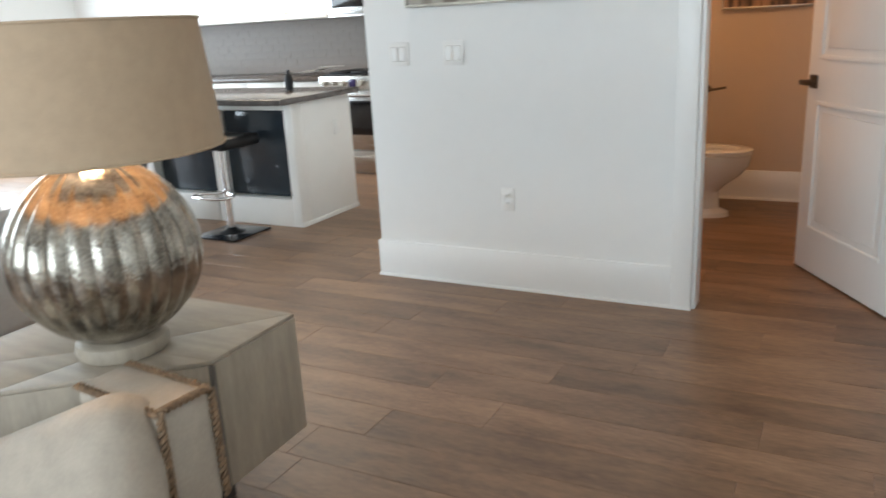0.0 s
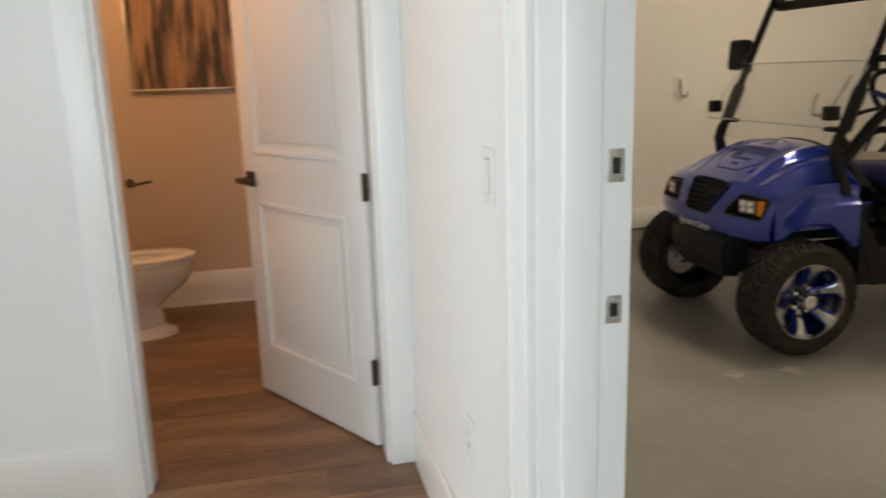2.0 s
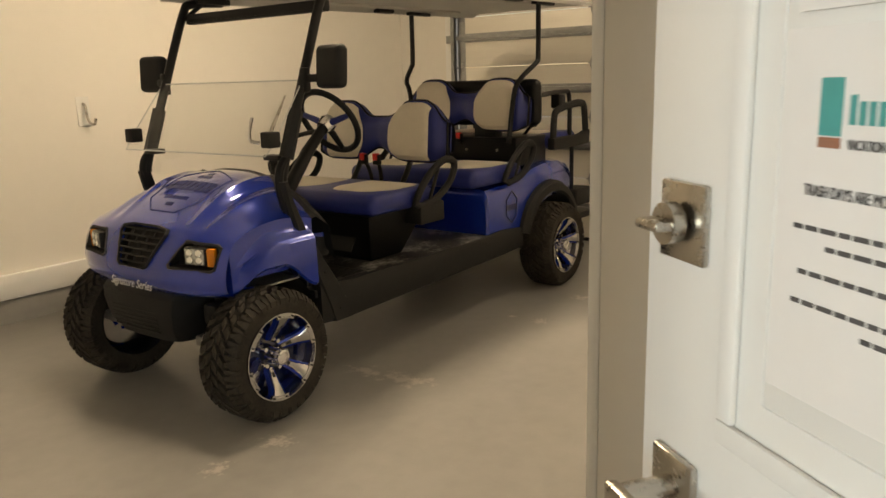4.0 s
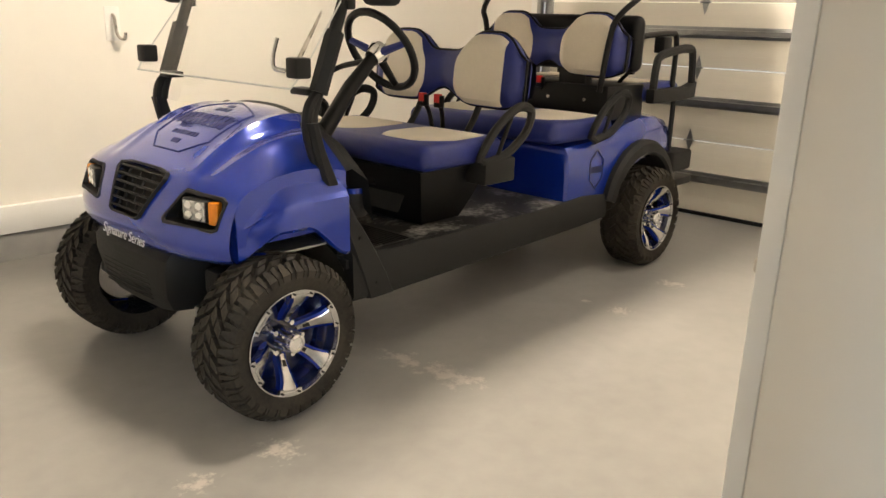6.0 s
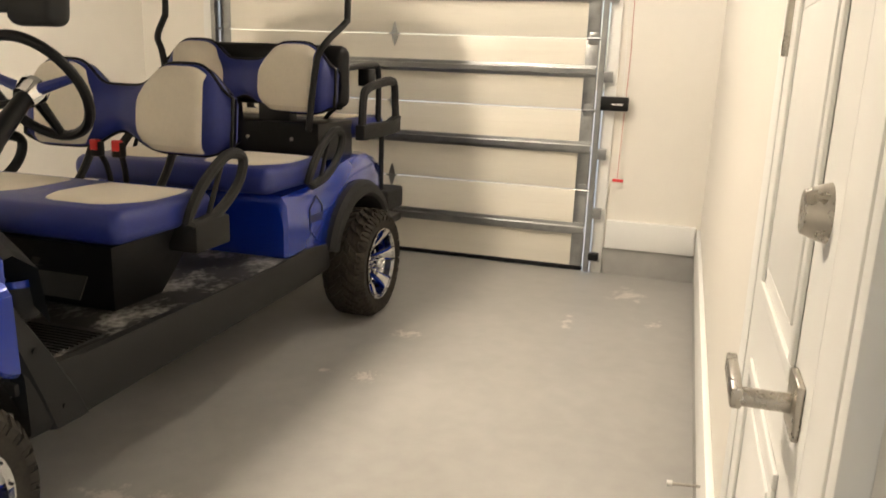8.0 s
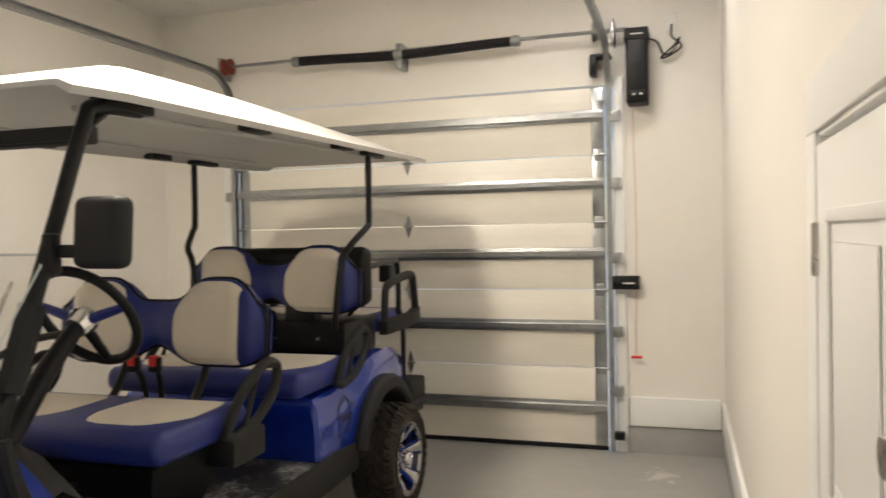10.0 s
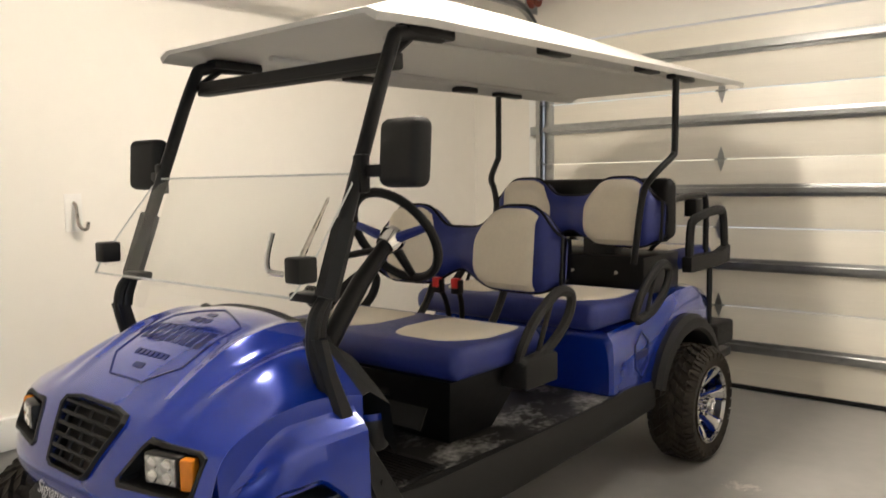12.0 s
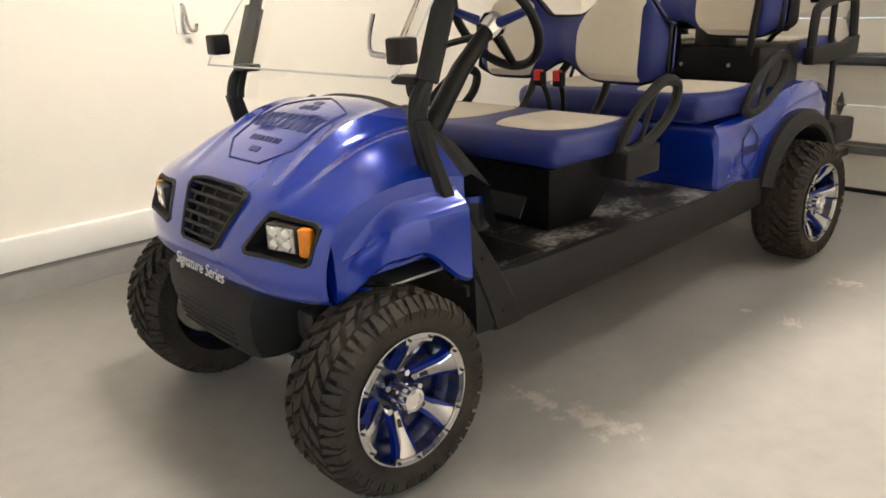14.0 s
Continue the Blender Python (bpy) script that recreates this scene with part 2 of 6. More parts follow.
def art_material(name, dark, light, scale, stretch, kind):
    m = material(name, light, 0.6, vary=0.1, scale=4, bump=0.15, bump_scale=60)
    n, l = m.node_tree.nodes, m.node_tree.links
    b = n["Principled BSDF"]
    old = b.inputs["Base Color"].links[0].from_socket
    tc, mp = n.new("ShaderNodeTexCoord"), n.new("ShaderNodeMapping")
    mp.inputs["Scale"].default_value = stretch
    l.new(tc.outputs["Object"], mp.inputs[0])
    if kind == "spots":
        v = n.new("ShaderNodeTexVoronoi")
        v.inputs["Scale"].default_value, v.inputs["Randomness"].default_value = scale, 0.25
        out = v.outputs["Distance"]
    else:
        v = n.new("ShaderNodeTexNoise")
        v.inputs["Scale"].default_value, v.inputs["Detail"].default_value = scale, 4
        out = v.outputs["Fac"]
    l.new(mp.outputs[0], v.inputs["Vector"])
    r, mx = n.new("ShaderNodeMapRange"), n.new("ShaderNodeMix")
    if kind == "spots":
        r.inputs[1].default_value, r.inputs[2].default_value, r.inputs[3].default_value, r.inputs[4].default_value = 0.28, 0.42, 0.75, 0.0
    else:
        r.inputs[1].default_value, r.inputs[2].default_value = 0.42, 0.58
    mx.data_type = "RGBA"
    l.new(out, r.inputs[0])
    l.new(r.outputs[0], mx.inputs[0])
    l.new(old, mx.inputs[6])
    mx.inputs[7].default_value = (*dark, 1)
    l.new(mx.outputs[2], b.inputs["Base Color"])
    return m


ART_SPOTS = art_material("spotted_canvas", (0.13, 0.09, 0.06), (0.46, 0.43, 0.38), 7.0, (1, 1, 1), "spots")
ART_WOOD = art_material("streaked_canvas", (0.05, 0.035, 0.03), (0.40, 0.24, 0.14), 5, (3.5, 1, 0.5), "streaks")

# ---- building helpers ----


def thing(name, origin, label, category, group="", kind=""):
    ob = new(name)
    ob.location = origin
    ob.empty_display_size = 0.05
    return tagged(ob, label, category, group, kind)


def origin_of(ob):
    while ob.parent:
        ob = ob.parent
    return Vector(ob.location)


def mesh_of(name, bm, mat, shift=(0, 0, 0), smooth=True):
    bmesh.ops.recalc_face_normals(bm, faces=bm.faces)
    if smooth:
        for f in bm.faces:
            f.smooth = True
        for e in bm.edges:
            if len(e.link_faces) == 2 and e.calc_face_angle(0) > 0.62:
                e.smooth = False
    me = bpy.data.meshes.new(name)
    sh = Vector(shift)
    for v in bm.verts:
        v.co -= sh
    bm.to_mesh(me)
    bm.free()
    me.materials.append(mat)
    return me


def part(name, bm, mat, parent, label="", smooth=True):
    ob = new(name, mesh_of(name, bm, mat, origin_of(parent), smooth))
    ob.parent = parent
    if label:
        ob["label"] = label
    return ob


def solid(name, bm, mat, label, category, group="", kind="", origin=(0, 0, 0), smooth=True):
    ob = new(name, mesh_of(name, bm, mat, origin, smooth))
    ob.location = origin
    return tagged(ob, label, category, group, kind)


def bx(lo, hi, bevel=0.0, bm=None, seg=2):
    """A box from corner to corner, edges rounded by bevel."""
    own = bmesh.new()
    bmesh.ops.create_cube(own, size=1)
    for v in own.verts:
        v.co = Vector([(lo[i] + hi[i]) / 2 + v.co[i] * (hi[i] - lo[i]) for i in range(3)])
    if bevel:
        bmesh.ops.bevel(own, geom=own.edges[:], offset=bevel, segments=seg, profile=0.5, affect="EDGES")
    return join(bm, own)


def join(bm, own):
    if bm is None:
        return own
    me = bpy.data.meshes.new("tmp")
    own.to_mesh(me)
    own.free()
    bm.from_mesh(me)
    bpy.data.meshes.remove(me)
    return bm


def moved(own, m, bm=None):
    bmesh.ops.transform(own, matrix=m, verts=own.verts)
    return join(bm, own)


def smooth_line(pts, n=6):
    """A rounded line through the points."""
    p = [Vector(q) for q in pts]
    p = [2 * p[0] - p[1]] + p + [2 * p[-1] - p[-2]]
    out = []
    for i in range(1, len(p) - 2):
        for k in range(n):
            t = k / n
            a, b, c, d = p[i - 1], p[i], p[i + 1], p[i + 2]
            out.append(0.5 * ((2 * b) + (c - a) * t + (2 * a - 5 * b + 4 * c - d) * t * t + (3 * b - a - 3 * c + d) * t ** 3))
    out.append(p[-2])
    return out


def tube(pts, r, seg=10, bm=None, closed=False, flat=1.0):
    """A round bar along a line of points."""
    own = bmesh.new()
    pts = [Vector(q) for q in pts]
    n = len(pts)
    rings, side = [], None
    for i, q in enumerate(pts):
        a, b = pts[(i - 1) % n] if closed or i else q, pts[(i + 1) % n] if closed or i < n - 1 else q
        d = (b - a).normalized()
        if side is None:
            side = d.cross(Vector((0, 0, 1)))
            if side.length < 0.1:
                side = d.cross(Vector((1, 0, 0)))
        side = (side - d * side.dot(d)).normalized()
        up = d.cross(side)
        rad = r[i] if isinstance(r, (list, tuple)) else r
        rings.append([own.verts.new(q + (side * math.cos(2 * math.pi * k / seg) + up * flat * math.sin(2 * math.pi * k / seg)) * rad) for k in range(seg)])
    for i in range(n if closed else n - 1):
        ra, rb = rings[i], rings[(i + 1) % n]
        for k in range(seg):
            own.faces.new((ra[k], ra[(k + 1) % seg], rb[(k + 1) % seg], rb[k]))
    if not closed:
        own.faces.new(rings[0])
        own.faces.new(rings[-1])
    return join(bm, own)


def loft(sections, bm=None, caps=True, closed=True):
    """A skin over sections of equally many points."""
    own = bmesh.new()
    rows = [[own.verts.new(q) for q in s] for s in sections]
    m = len(rows[0])
    for a, b in zip(rows, rows[1:]):
        for k in range(m if closed else m - 1):
            own.faces.new((a[k], a[(k + 1) % m], b[(k + 1) % m], b[k]))
    if caps and closed:
        own.faces.new(rows[0])
        own.faces.new(rows[-1])
    return join(bm, own)


def lathe(profile, seg=40, axis="z", at=(0, 0, 0), bm=None):
    """profile: (radius, height) pairs turned round an axis through at."""
    own = bmesh.new()
    rows = []
    for r, h in profile:
        row = []
        for k in range(seg):
            a = 2 * math.pi * k / seg
            c, s = r * math.cos(a), r * math.sin(a)
            p = {"z": (c, s, h), "y": (c, h, s), "x": (h, c, s)}[axis]
            row.append(own.verts.new(Vector(p) + Vector(at)))
        rows.append(row)
    for a, b in zip(rows, rows[1:]):
        for k in range(seg):
            own.faces.new((a[k], a[(k + 1) % seg], b[(k + 1) % seg], b[k]))
    bmesh.ops.remove_doubles(own, verts=own.verts, dist=1e-5)
    return join(bm, own)


def prism(outline, lo, hi, axis="z", bevel=0.0, bm=None):
    """An outline of 2D points pulled from lo to hi along an axis."""
    own = bmesh.new()

    def put(p, h):
        return {"z": (p[0], p[1], h), "y": (p[0], h, p[1]), "x": (h, p[0], p[1])}[axis]
    a, b = [own.verts.new(put(p, lo)) for p in outline], [own.verts.new(put(p, hi)) for p in outline]
    own.faces.new(a)
    own.faces.new(b[::-1])
    n = len(outline)
    for k in range(n):
        own.faces.new((a[k], b[k], b[(k + 1) % n], a[(k + 1) % n]))
    bmesh.ops.recalc_face_normals(own, faces=own.faces)
    if bevel:
        bmesh.ops.bevel(own, geom=own.edges[:], offset=bevel, segments=2, profile=0.5, affect="EDGES")
    return join(bm, own)


def writing(name, text, size, m, mat, parent=None, label="", stretch=1.0, shear=0.0):
    """Flat lettering in the built-in font, as a mesh."""
    cu = bpy.data.curves.new(name, "FONT")
    cu.body, cu.size, cu.align_x, cu.align_y, cu.shear, cu.extrude = text, size, "CENTER", "CENTER", shear, 0.0004
    tmp = new(name + "_curve", cu)
    me = bpy.data.meshes.new_from_object(tmp.evaluated_get(bpy.context.evaluated_depsgraph_get()))
    bpy.data.objects.remove(tmp)
    bpy.data.curves.remove(cu)
    me.transform(m @ Matrix.Diagonal((stretch, 1, 1, 1)))
    if parent:
        me.transform(Matrix.Translation(-origin_of(parent)))
    me.materials.clear()
    me.materials.append(mat)
    ob = new(name, me)
    if parent:
        ob.parent = parent
    if label:
        ob["label"] = label
    return ob


def structure(name, bm, mat, label, category="wall", smooth=True):
    return solid(name, bm, mat, label, category, kind="structure", smooth=smooth)


# ---- the shell ----
structure("ground", bx((-60, -60, -0.5), (60, 60, -0.32)), SLAB, "plain ground under and around the house", "ground")
structure("floor", bx((-8.6, -3.6, -0.2), (0.58, 7.2, -0.0014)), GROUT, "brown wood-look plank floor with thin joints", "floor")
structure("garage_floor", bx((0.58, 1.3, -0.3), (6.86, 7.2, GZ)), SLAB, "sealed grey concrete garage floor with chalky scuffs", "floor")
X0, X1 = 0.50, 0.67        # wall between hall and garage
YJ, YH = 2.42, 1.505       # latch and hinge side of the garage door opening
w = bx((X0, YJ + 0.02, -0.3), (X1, 7.0, GARAGE_TOP))
bx((X0, -3.5, -0.3), (X1, YH - 0.02, GARAGE_TOP), bm=w)
bx((X0, YH - 0.02, 2.06), (X1, YJ + 0.02, GARAGE_TOP), bm=w)
structure("wall_east", w, WALL, "white painted wall between hall and garage")
p = bx((-2.155, 3.78, 0), (-0.455, 3.90, HOUSE_TOP))
bx((-0.455, 3.78, 2.06), (0.41, 3.90, HOUSE_TOP), bm=p)
bx((0.41, 3.78, 0), (X0 - 0.002, 3.90, HOUSE_TOP), bm=p)
structure("wall_partition", p, WALL, "pale painted partition wall beside the washroom door")
structure("wall_washroom_west", bx((-1.62, 3.90, 0), (-1.52, 6.16, HOUSE_TOP)), WALL_WC, "painted washroom side wall")
structure("wall_washroom_back", bx((-2.02, 6.16, 0), (X0, 6.28, HOUSE_TOP)), WALL_WC, "painted washroom back wall")
structure("wall_kitchen_side", bx((-2.14, 3.90, 0), (-2.02, 7.0, HOUSE_TOP)), WALL_K, "painted kitchen side wall")
structure("wall_north", bx((-8.6, 7.0, 0), (-2.02, 7.15, HOUSE_TOP)), WALL_K, "painted kitchen back wall")
s = bx((-8.6, -3.65, 0), (X0, -3.5, 0.45))
bx((-8.6, -3.65, 2.55), (X0, -3.5, HOUSE_TOP), bm=s)
bx((-8.6, -3.65, 0.45), (-5.0, -3.5, 2.55), bm=s)
bx((-0.2, -3.65, 0.45), (X0, -3.5, 2.55), bm=s)
structure("wall_south", s, WALL, "painted living room wall with a wide window opening")
s = bx((-8.65, -3.5, 0), (-8.5, 7.0, 0.45))
bx((-8.65, -3.5, 2.55), (-8.5, 7.0, HOUSE_TOP), bm=s)
bx((-8.65, -3.5, 0.45), (-8.5, 0.8, 2.55), bm=s)
bx((-8.65, 6.0, 0.45), (-8.5, 7.0, 2.55), bm=s)
structure("wall_west", s, WALL, "painted living room wall with a wide window opening")
structure("ceiling", bx((-8.6, -3.6, HOUSE_TOP), (X0, 7.1, HOUSE_TOP + 0.1)), CEIL, "white flat house ceiling", "ceiling")
for k, (lo, hi) in enumerate((((-5.0, -3.6, 0.45), (-0.2, -3.55, 2.55)), ((-8.6, 0.8, 0.45), (-8.55, 6.0, 2.55)))):
    wdw = thing("window_%d" % (k + 1), lo, "wide white-framed living room window", "window", kind="structure")
    ax = 0 if hi[0] - lo[0] > 1 else 1
    n = 4
    fr = bmesh.new()
    for i in range(n + 1):
        q = lo[ax] + (hi[ax] - lo[ax]) * i / n
        a, b = list(lo), list(hi)
        a[ax], b[ax] = max(q - 0.03, lo[ax]), min(q + 0.03, hi[ax])
        bx(a, b, bm=fr)
    for z in (lo[2], hi[2] - 0.06):
        bx((lo[0] + 0.001, lo[1] + 0.001, z), (hi[0] - 0.001, hi[1] - 0.001, z + 0.06), bm=fr)
    part("window_frame", fr, TRIM, wdw)
    for i in range(n):
        a, b = list(lo), list(hi)
        a[ax] = lo[ax] + (hi[ax] - lo[ax]) * i / n + 0.03
        b[ax] = lo[ax] + (hi[ax] - lo[ax]) * (i + 1) / n - 0.03
        o = 1 - ax
        a[o], b[o] = lo[o] + 0.02, lo[o] + 0.026
        a[2], b[2] = lo[2] + 0.06, hi[2] - 0.06
        q = bmesh.new()
        c0 = [a, [b[0] if ax == 0 else a[0], b[1] if ax == 1 else a[1], a[2]], [b[0] if ax == 0 else a[0], b[1] if ax == 1 else a[1], b[2]], [a[0], a[1], b[2]]]
        q.faces.new([q.verts.new(v) for v in c0])
        g = part("pane", q, WINDSHIELD, wdw)
        g.visible_shadow = False

# garage walls
YS = 2.725                 # garage side wall with the low closet door
structure("wall_garage_north", bx((X1, 7.0, -0.3), (6.86, 7.15, GARAGE_TOP)), WALL_G, "cream painted garage side wall")
g = bx((6.72, 2.5, -0.3), (6.86, 3.42, GARAGE_TOP))
bx((6.72, 6.36, -0.3), (6.86, 7.0, GARAGE_TOP), bm=g)
bx((6.72, 3.42, 2.42), (6.86, 6.36, GARAGE_TOP), bm=g)
structure("wall_garage_east", g, WALL_G, "cream painted garage wall round the overhead door")
XC = 2.15
DX0, DX1, DTOP = 2.295, 2.965, 1.597
g = bx((XC, YS - 0.12, -0.3), (DX0 - 0.02, YS, GARAGE_TOP))
bx((DX1 + 0.02, YS - 0.12, -0.3), (6.72, YS, GARAGE_TOP), bm=g)
bx((DX0 - 0.02, YS - 0.12, DTOP + 0.02), (DX1 + 0.02, YS, GARAGE_TOP), bm=g)
bx((XC, 1.3, -0.3), (XC + 0.12, YS - 0.12, GARAGE_TOP), bm=g)
structure("wall_garage_south", g, WALL_G, "cream painted garage wall with a low closet door")
structure("wall_closet_back", bx((XC, 1.2, -0.3), (6.86, 1.3, GARAGE_TOP)), WALL_G, "plain closet back wall")
structure("wall_garage_entry", bx((X1, 1.2, -0.3), (XC, 1.3, GARAGE_TOP)), WALL_G, "plain painted wall beside the entry")
structure("garage_ceiling", bx((X0, 1.2, GARAGE_TOP), (6.86, 7.15, GARAGE_TOP + 0.1)), CEIL, "cream flat garage ceiling", "ceiling")


def baseboard(name, lo, hi, mat=TRIM, label="white square-edged baseboard"):
    return structure(name, bx(lo, hi, 0.004), mat, label, "baseboard")


baseboard("baseboard", (-2.17, 3.765, 0.012), (-0.545, 3.7795, 0.205))
baseboard("baseboard_left_end", (-2.17, 3.7802, 0.012), (-2.1555, 3.90, 0.205))
baseboard("shoe_mould", (-2.175, 3.755, -0.004), (-0.45, 3.766, 0.014))
baseboard("baseboard_hall", (0.486, YJ + 0.125, 0.0), (0.4995, 3.76, 0.205))
baseboard("baseboard_washroom", (-1.51, 6.145, 0.012), (0.498, 6.1595, 0.215))
baseboard("shoe_mould_washroom", (-1.51, 6.130, -0.004), (0.498, 6.146, 0.016))
CURB = 0.09
for nm, lo, hi in (("curb_north", (X1, 6.975, GZ - 0.1), (6.72, 6.9995, CURB)), ("curb_east", (6.695, YS, GZ - 0.1), (6.7195, 3.40, 0.115)),
                   ("curb_south", (DX1 + 0.12, YS + 0.0005, GZ - 0.1), (6.69, YS + 0.012, 0.10))):
    structure(nm, bx(lo, hi, 0.003), SLAB, "grey painted concrete curb under the wall", "curb")
for nm, lo, hi in (("baseboard_garage_north", (X1, 6.955, CURB + 0.006), (6.72, 6.9995, 0.252)), ("baseboard_garage_east", (6.675, YS + 0.03, 0.12), (6.7195, 3.33, 0.31)),
                   ("baseboard_garage_south", (DX1 + 0.12, YS + 0.0005, 0.105), (6.68, YS + 0.022, 0.30))):
    baseboard(nm, lo, hi)

# frame of the garage entry
trim = bmesh.new()
for y0, y1 in ((YJ, YJ + 0.02), (YH - 0.02, YH)):
    bx((0.497, y0, -0.05), (X1 + 0.004, y1, 2.04), 0.005, trim)
bx((0.497, YH - 0.02, 2.04), (X1 + 0.004, YJ + 0.02, 2.06), 0.002, trim)
structure("jamb_1", trim, TRIM, "white painted door jamb of the garage entry", "door frame")
stop = bmesh.new()
bx((0.537, YJ - 0.018, 0), (0.608, YJ - 0.0004, 2.04), 0.006, stop)
bx((0.537, YH + 0.0004, 0), (0.608, YH + 0.012, 2.04), 0.003, stop)
structure("door_stop_strip", stop, TRIM, "white door stop strip on the jamb", "trim")
for nm, ya, yb in (("casing_latch", YJ + 0.006, YJ + 0.112), ("casing_hinge", YH - 0.112, YH - 0.006)):
    cs = bx((0.478, ya, 0), (0.4995, yb, 2.08), 0.003)
    bx((0.470, ya + 0.078, 0), (0.4795, yb, 2.08), 0.003, cs)
    structure(nm, cs, TRIM, "white flat door casing", "trim")
structure("casing_head", bx((0.476, YH - 0.13, 2.081), (0.4995, YJ + 0.13, 2.19), 0.003), TRIM, "white flat head casing", "trim")
structure("threshold", bx((0.50, YH + 0.0005, -0.3), (0.69, YJ - 0.0005, 0.006), 0.004), METAL, "metal door threshold", "trim")
for z, h in ((1.235, 0.058), (0.975, 0.052)):
    sp = thing("strike_plate", (0.64, YJ, z), "satin nickel strike plate on the white jamb", "strike plate", "strike plates of the entry")
    part("plate", bx((0.626, YJ - 0.0022, z - h / 2), (0.656, YJ - 0.0002, z + h / 2), 0.0015), NICKEL, sp)
    part("bolt_hole", bx((0.634, YJ - 0.0034, z - h * 0.24), (0.648, YJ - 0.0024, z + h * 0.24)), DARK, sp)

# casing of the washroom opening
structure("casing_washroom_left", bx((-0.545, 3.757, 0), (-0.452, 3.7795, 2.10), 0.003), TRIM, "white flat casing board at the wall's end", "trim")
structure("casing_washroom_right", bx((0.402, 3.757, 0), (0.4995, 3.7795, 2.10), 0.003), TRIM, "white flat casing board", "trim")
structure("casing_washroom_head", bx((-0.56, 3.755, 2.101), (0.4995, 3.7795, 2.20), 0.003), TRIM, "white head casing", "trim")
jw = bx((-0.4548, 3.782, 0), (-0.435, 3.899, 2.04), 0.002)
bx((0.390, 3.782, 0), (0.4098, 3.899, 2.04), 0.002, jw)
bx((-0.4548, 3.782, 2.04), (0.4098, 3.899, 2.059), 0.002, jw)
structure("jamb_2", jw, TRIM, "white washroom door jamb", "door frame")


def panel_door(name, width, height, thick, label, panels, kind="structure", tall=0.09):
    """A moulded panel door: leaf in x from 0 (hinge) to width, y over its thickness, z up; panels as (x0, x1, z0, z1)."""
    d = thing(name, (0, 0, 0), label, "door", kind=kind)
    leaf = bx((0, -thick / 2, 0), (width, thick / 2, height), 0.002)
    part("leaf", leaf, DOORP, d)
    for x0, x1, z0, z1 in panels:
        for sgn in (-1, 1):
            y = sgn * thick / 2
            rim = bmesh.new()
            for a, b in (((x0, z0), (x1, z0 + 0.022)), ((x0, z1 - 0.022), (x1, z1)), ((x0, z0 + 0.022), (x0 + 0.022, z1 - 0.022)), ((x1 - 0.022, z0 + 0.022), (x1, z1 - 0.022))):
                bx((a[0], min(y, y + sgn * 0.007), a[1]), (b[0], max(y, y + sgn * 0.007), b[1]), 0.003, rim)
            part("moulding", rim, DOORP, d)
            fld = bx((x0 + 0.055, min(y, y + sgn * 0.005), z0 + 0.055), (x1 - 0.055, max(y, y + sgn * 0.005), z1 - 0.055), 0.0045)
            part("raised_panel", fld, DOORP, d)
    return d


def lever(parent, x, y, z, sgn, back, label="satin nickel lever handle", mat=NICKEL):
    """A lever on a square plate; sgn: the face it stands on; back: the way the lever points along x."""
    r = bx((x - 0.033, min(y, y + sgn * 0.009), z - 0.033), (x + 0.033, max(y, y + sgn * 0.009), z + 0.033), 0.003)
    h = part("handle_plate", r, mat, parent, label)
    st = tube([(x, y + sgn * 0.008, z), (x, y + sgn * 0.072, z)], 0.0115, 14)
    part("handle_stem", st, mat, h)
    lv = bx((min(x - back * 0.012, x + back * 0.115), min(y + sgn * 0.060, y + sgn * 0.074), z - 0.0125), (max(x - back * 0.012, x + back * 0.115), max(y + sgn * 0.060, y + sgn * 0.074), z + 0.0125), 0.004)
    part("lever", lv, mat, h)


def thumbturn(parent, x, y, z, sgn):
    r = bx((x - 0.034, min(y, y + sgn * 0.008), z - 0.036), (x + 0.034, max(y, y + sgn * 0.008), z + 0.036), 0.003)
    d = part("deadbolt_plate", r, NICKEL, parent, "satin nickel deadbolt")
    part("deadbolt_turn", lathe([(0.0, 0), (0.019, 0.0), (0.019, 0.012), (0.0, 0.012)], 20, "y", (x, y + sgn * 0.014, z)), NICKEL, d)
    part("thumb_grip", bx((x - 0.018, min(y + sgn * 0.024, y + sgn * 0.045), z - 0.005), (x + 0.018, max(y + sgn * 0.024, y + sgn * 0.045), z + 0.005), 0.004), NICKEL, d)


def place(d, m):
    d.matrix_basis = m


# garage entry door, standing partly open
DW, DH = 0.905, 2.03
two = [(0.125, DW - 0.125, 0.95 + 0.10, DH - 0.14), (0.125, DW - 0.125, 0.22, 0.86)]
door = panel_door("door_1", DW, DH, 0.044, "white two-panel garage entry door standing ajar with a paper notice", two)
FACE = 0.022
lever(door, DW - 0.065, FACE, 0.975, 1, -1)
thumbturn(door, DW - 0.065, FACE, 1.235, 1)
lever(door, DW - 0.065, -FACE, 0.975, -1, -1)
cyl = lathe([(0.0, 0), (0.030, 0.0), (0.024, -0.018), (0.0, -0.018)], 24, "y", (DW - 0.065, -FACE, 1.235))
part("deadbolt_cylinder", cyl, NICKEL, door)
for z in (0.25, 1.02, 1.80):
    part("hinge", tube([(0.0, FACE * 0 - 0.024, z - 0.05), (0.0, -0.024, z + 0.05)], 0.007, 10), NICKEL, door, "satin nickel hinge")


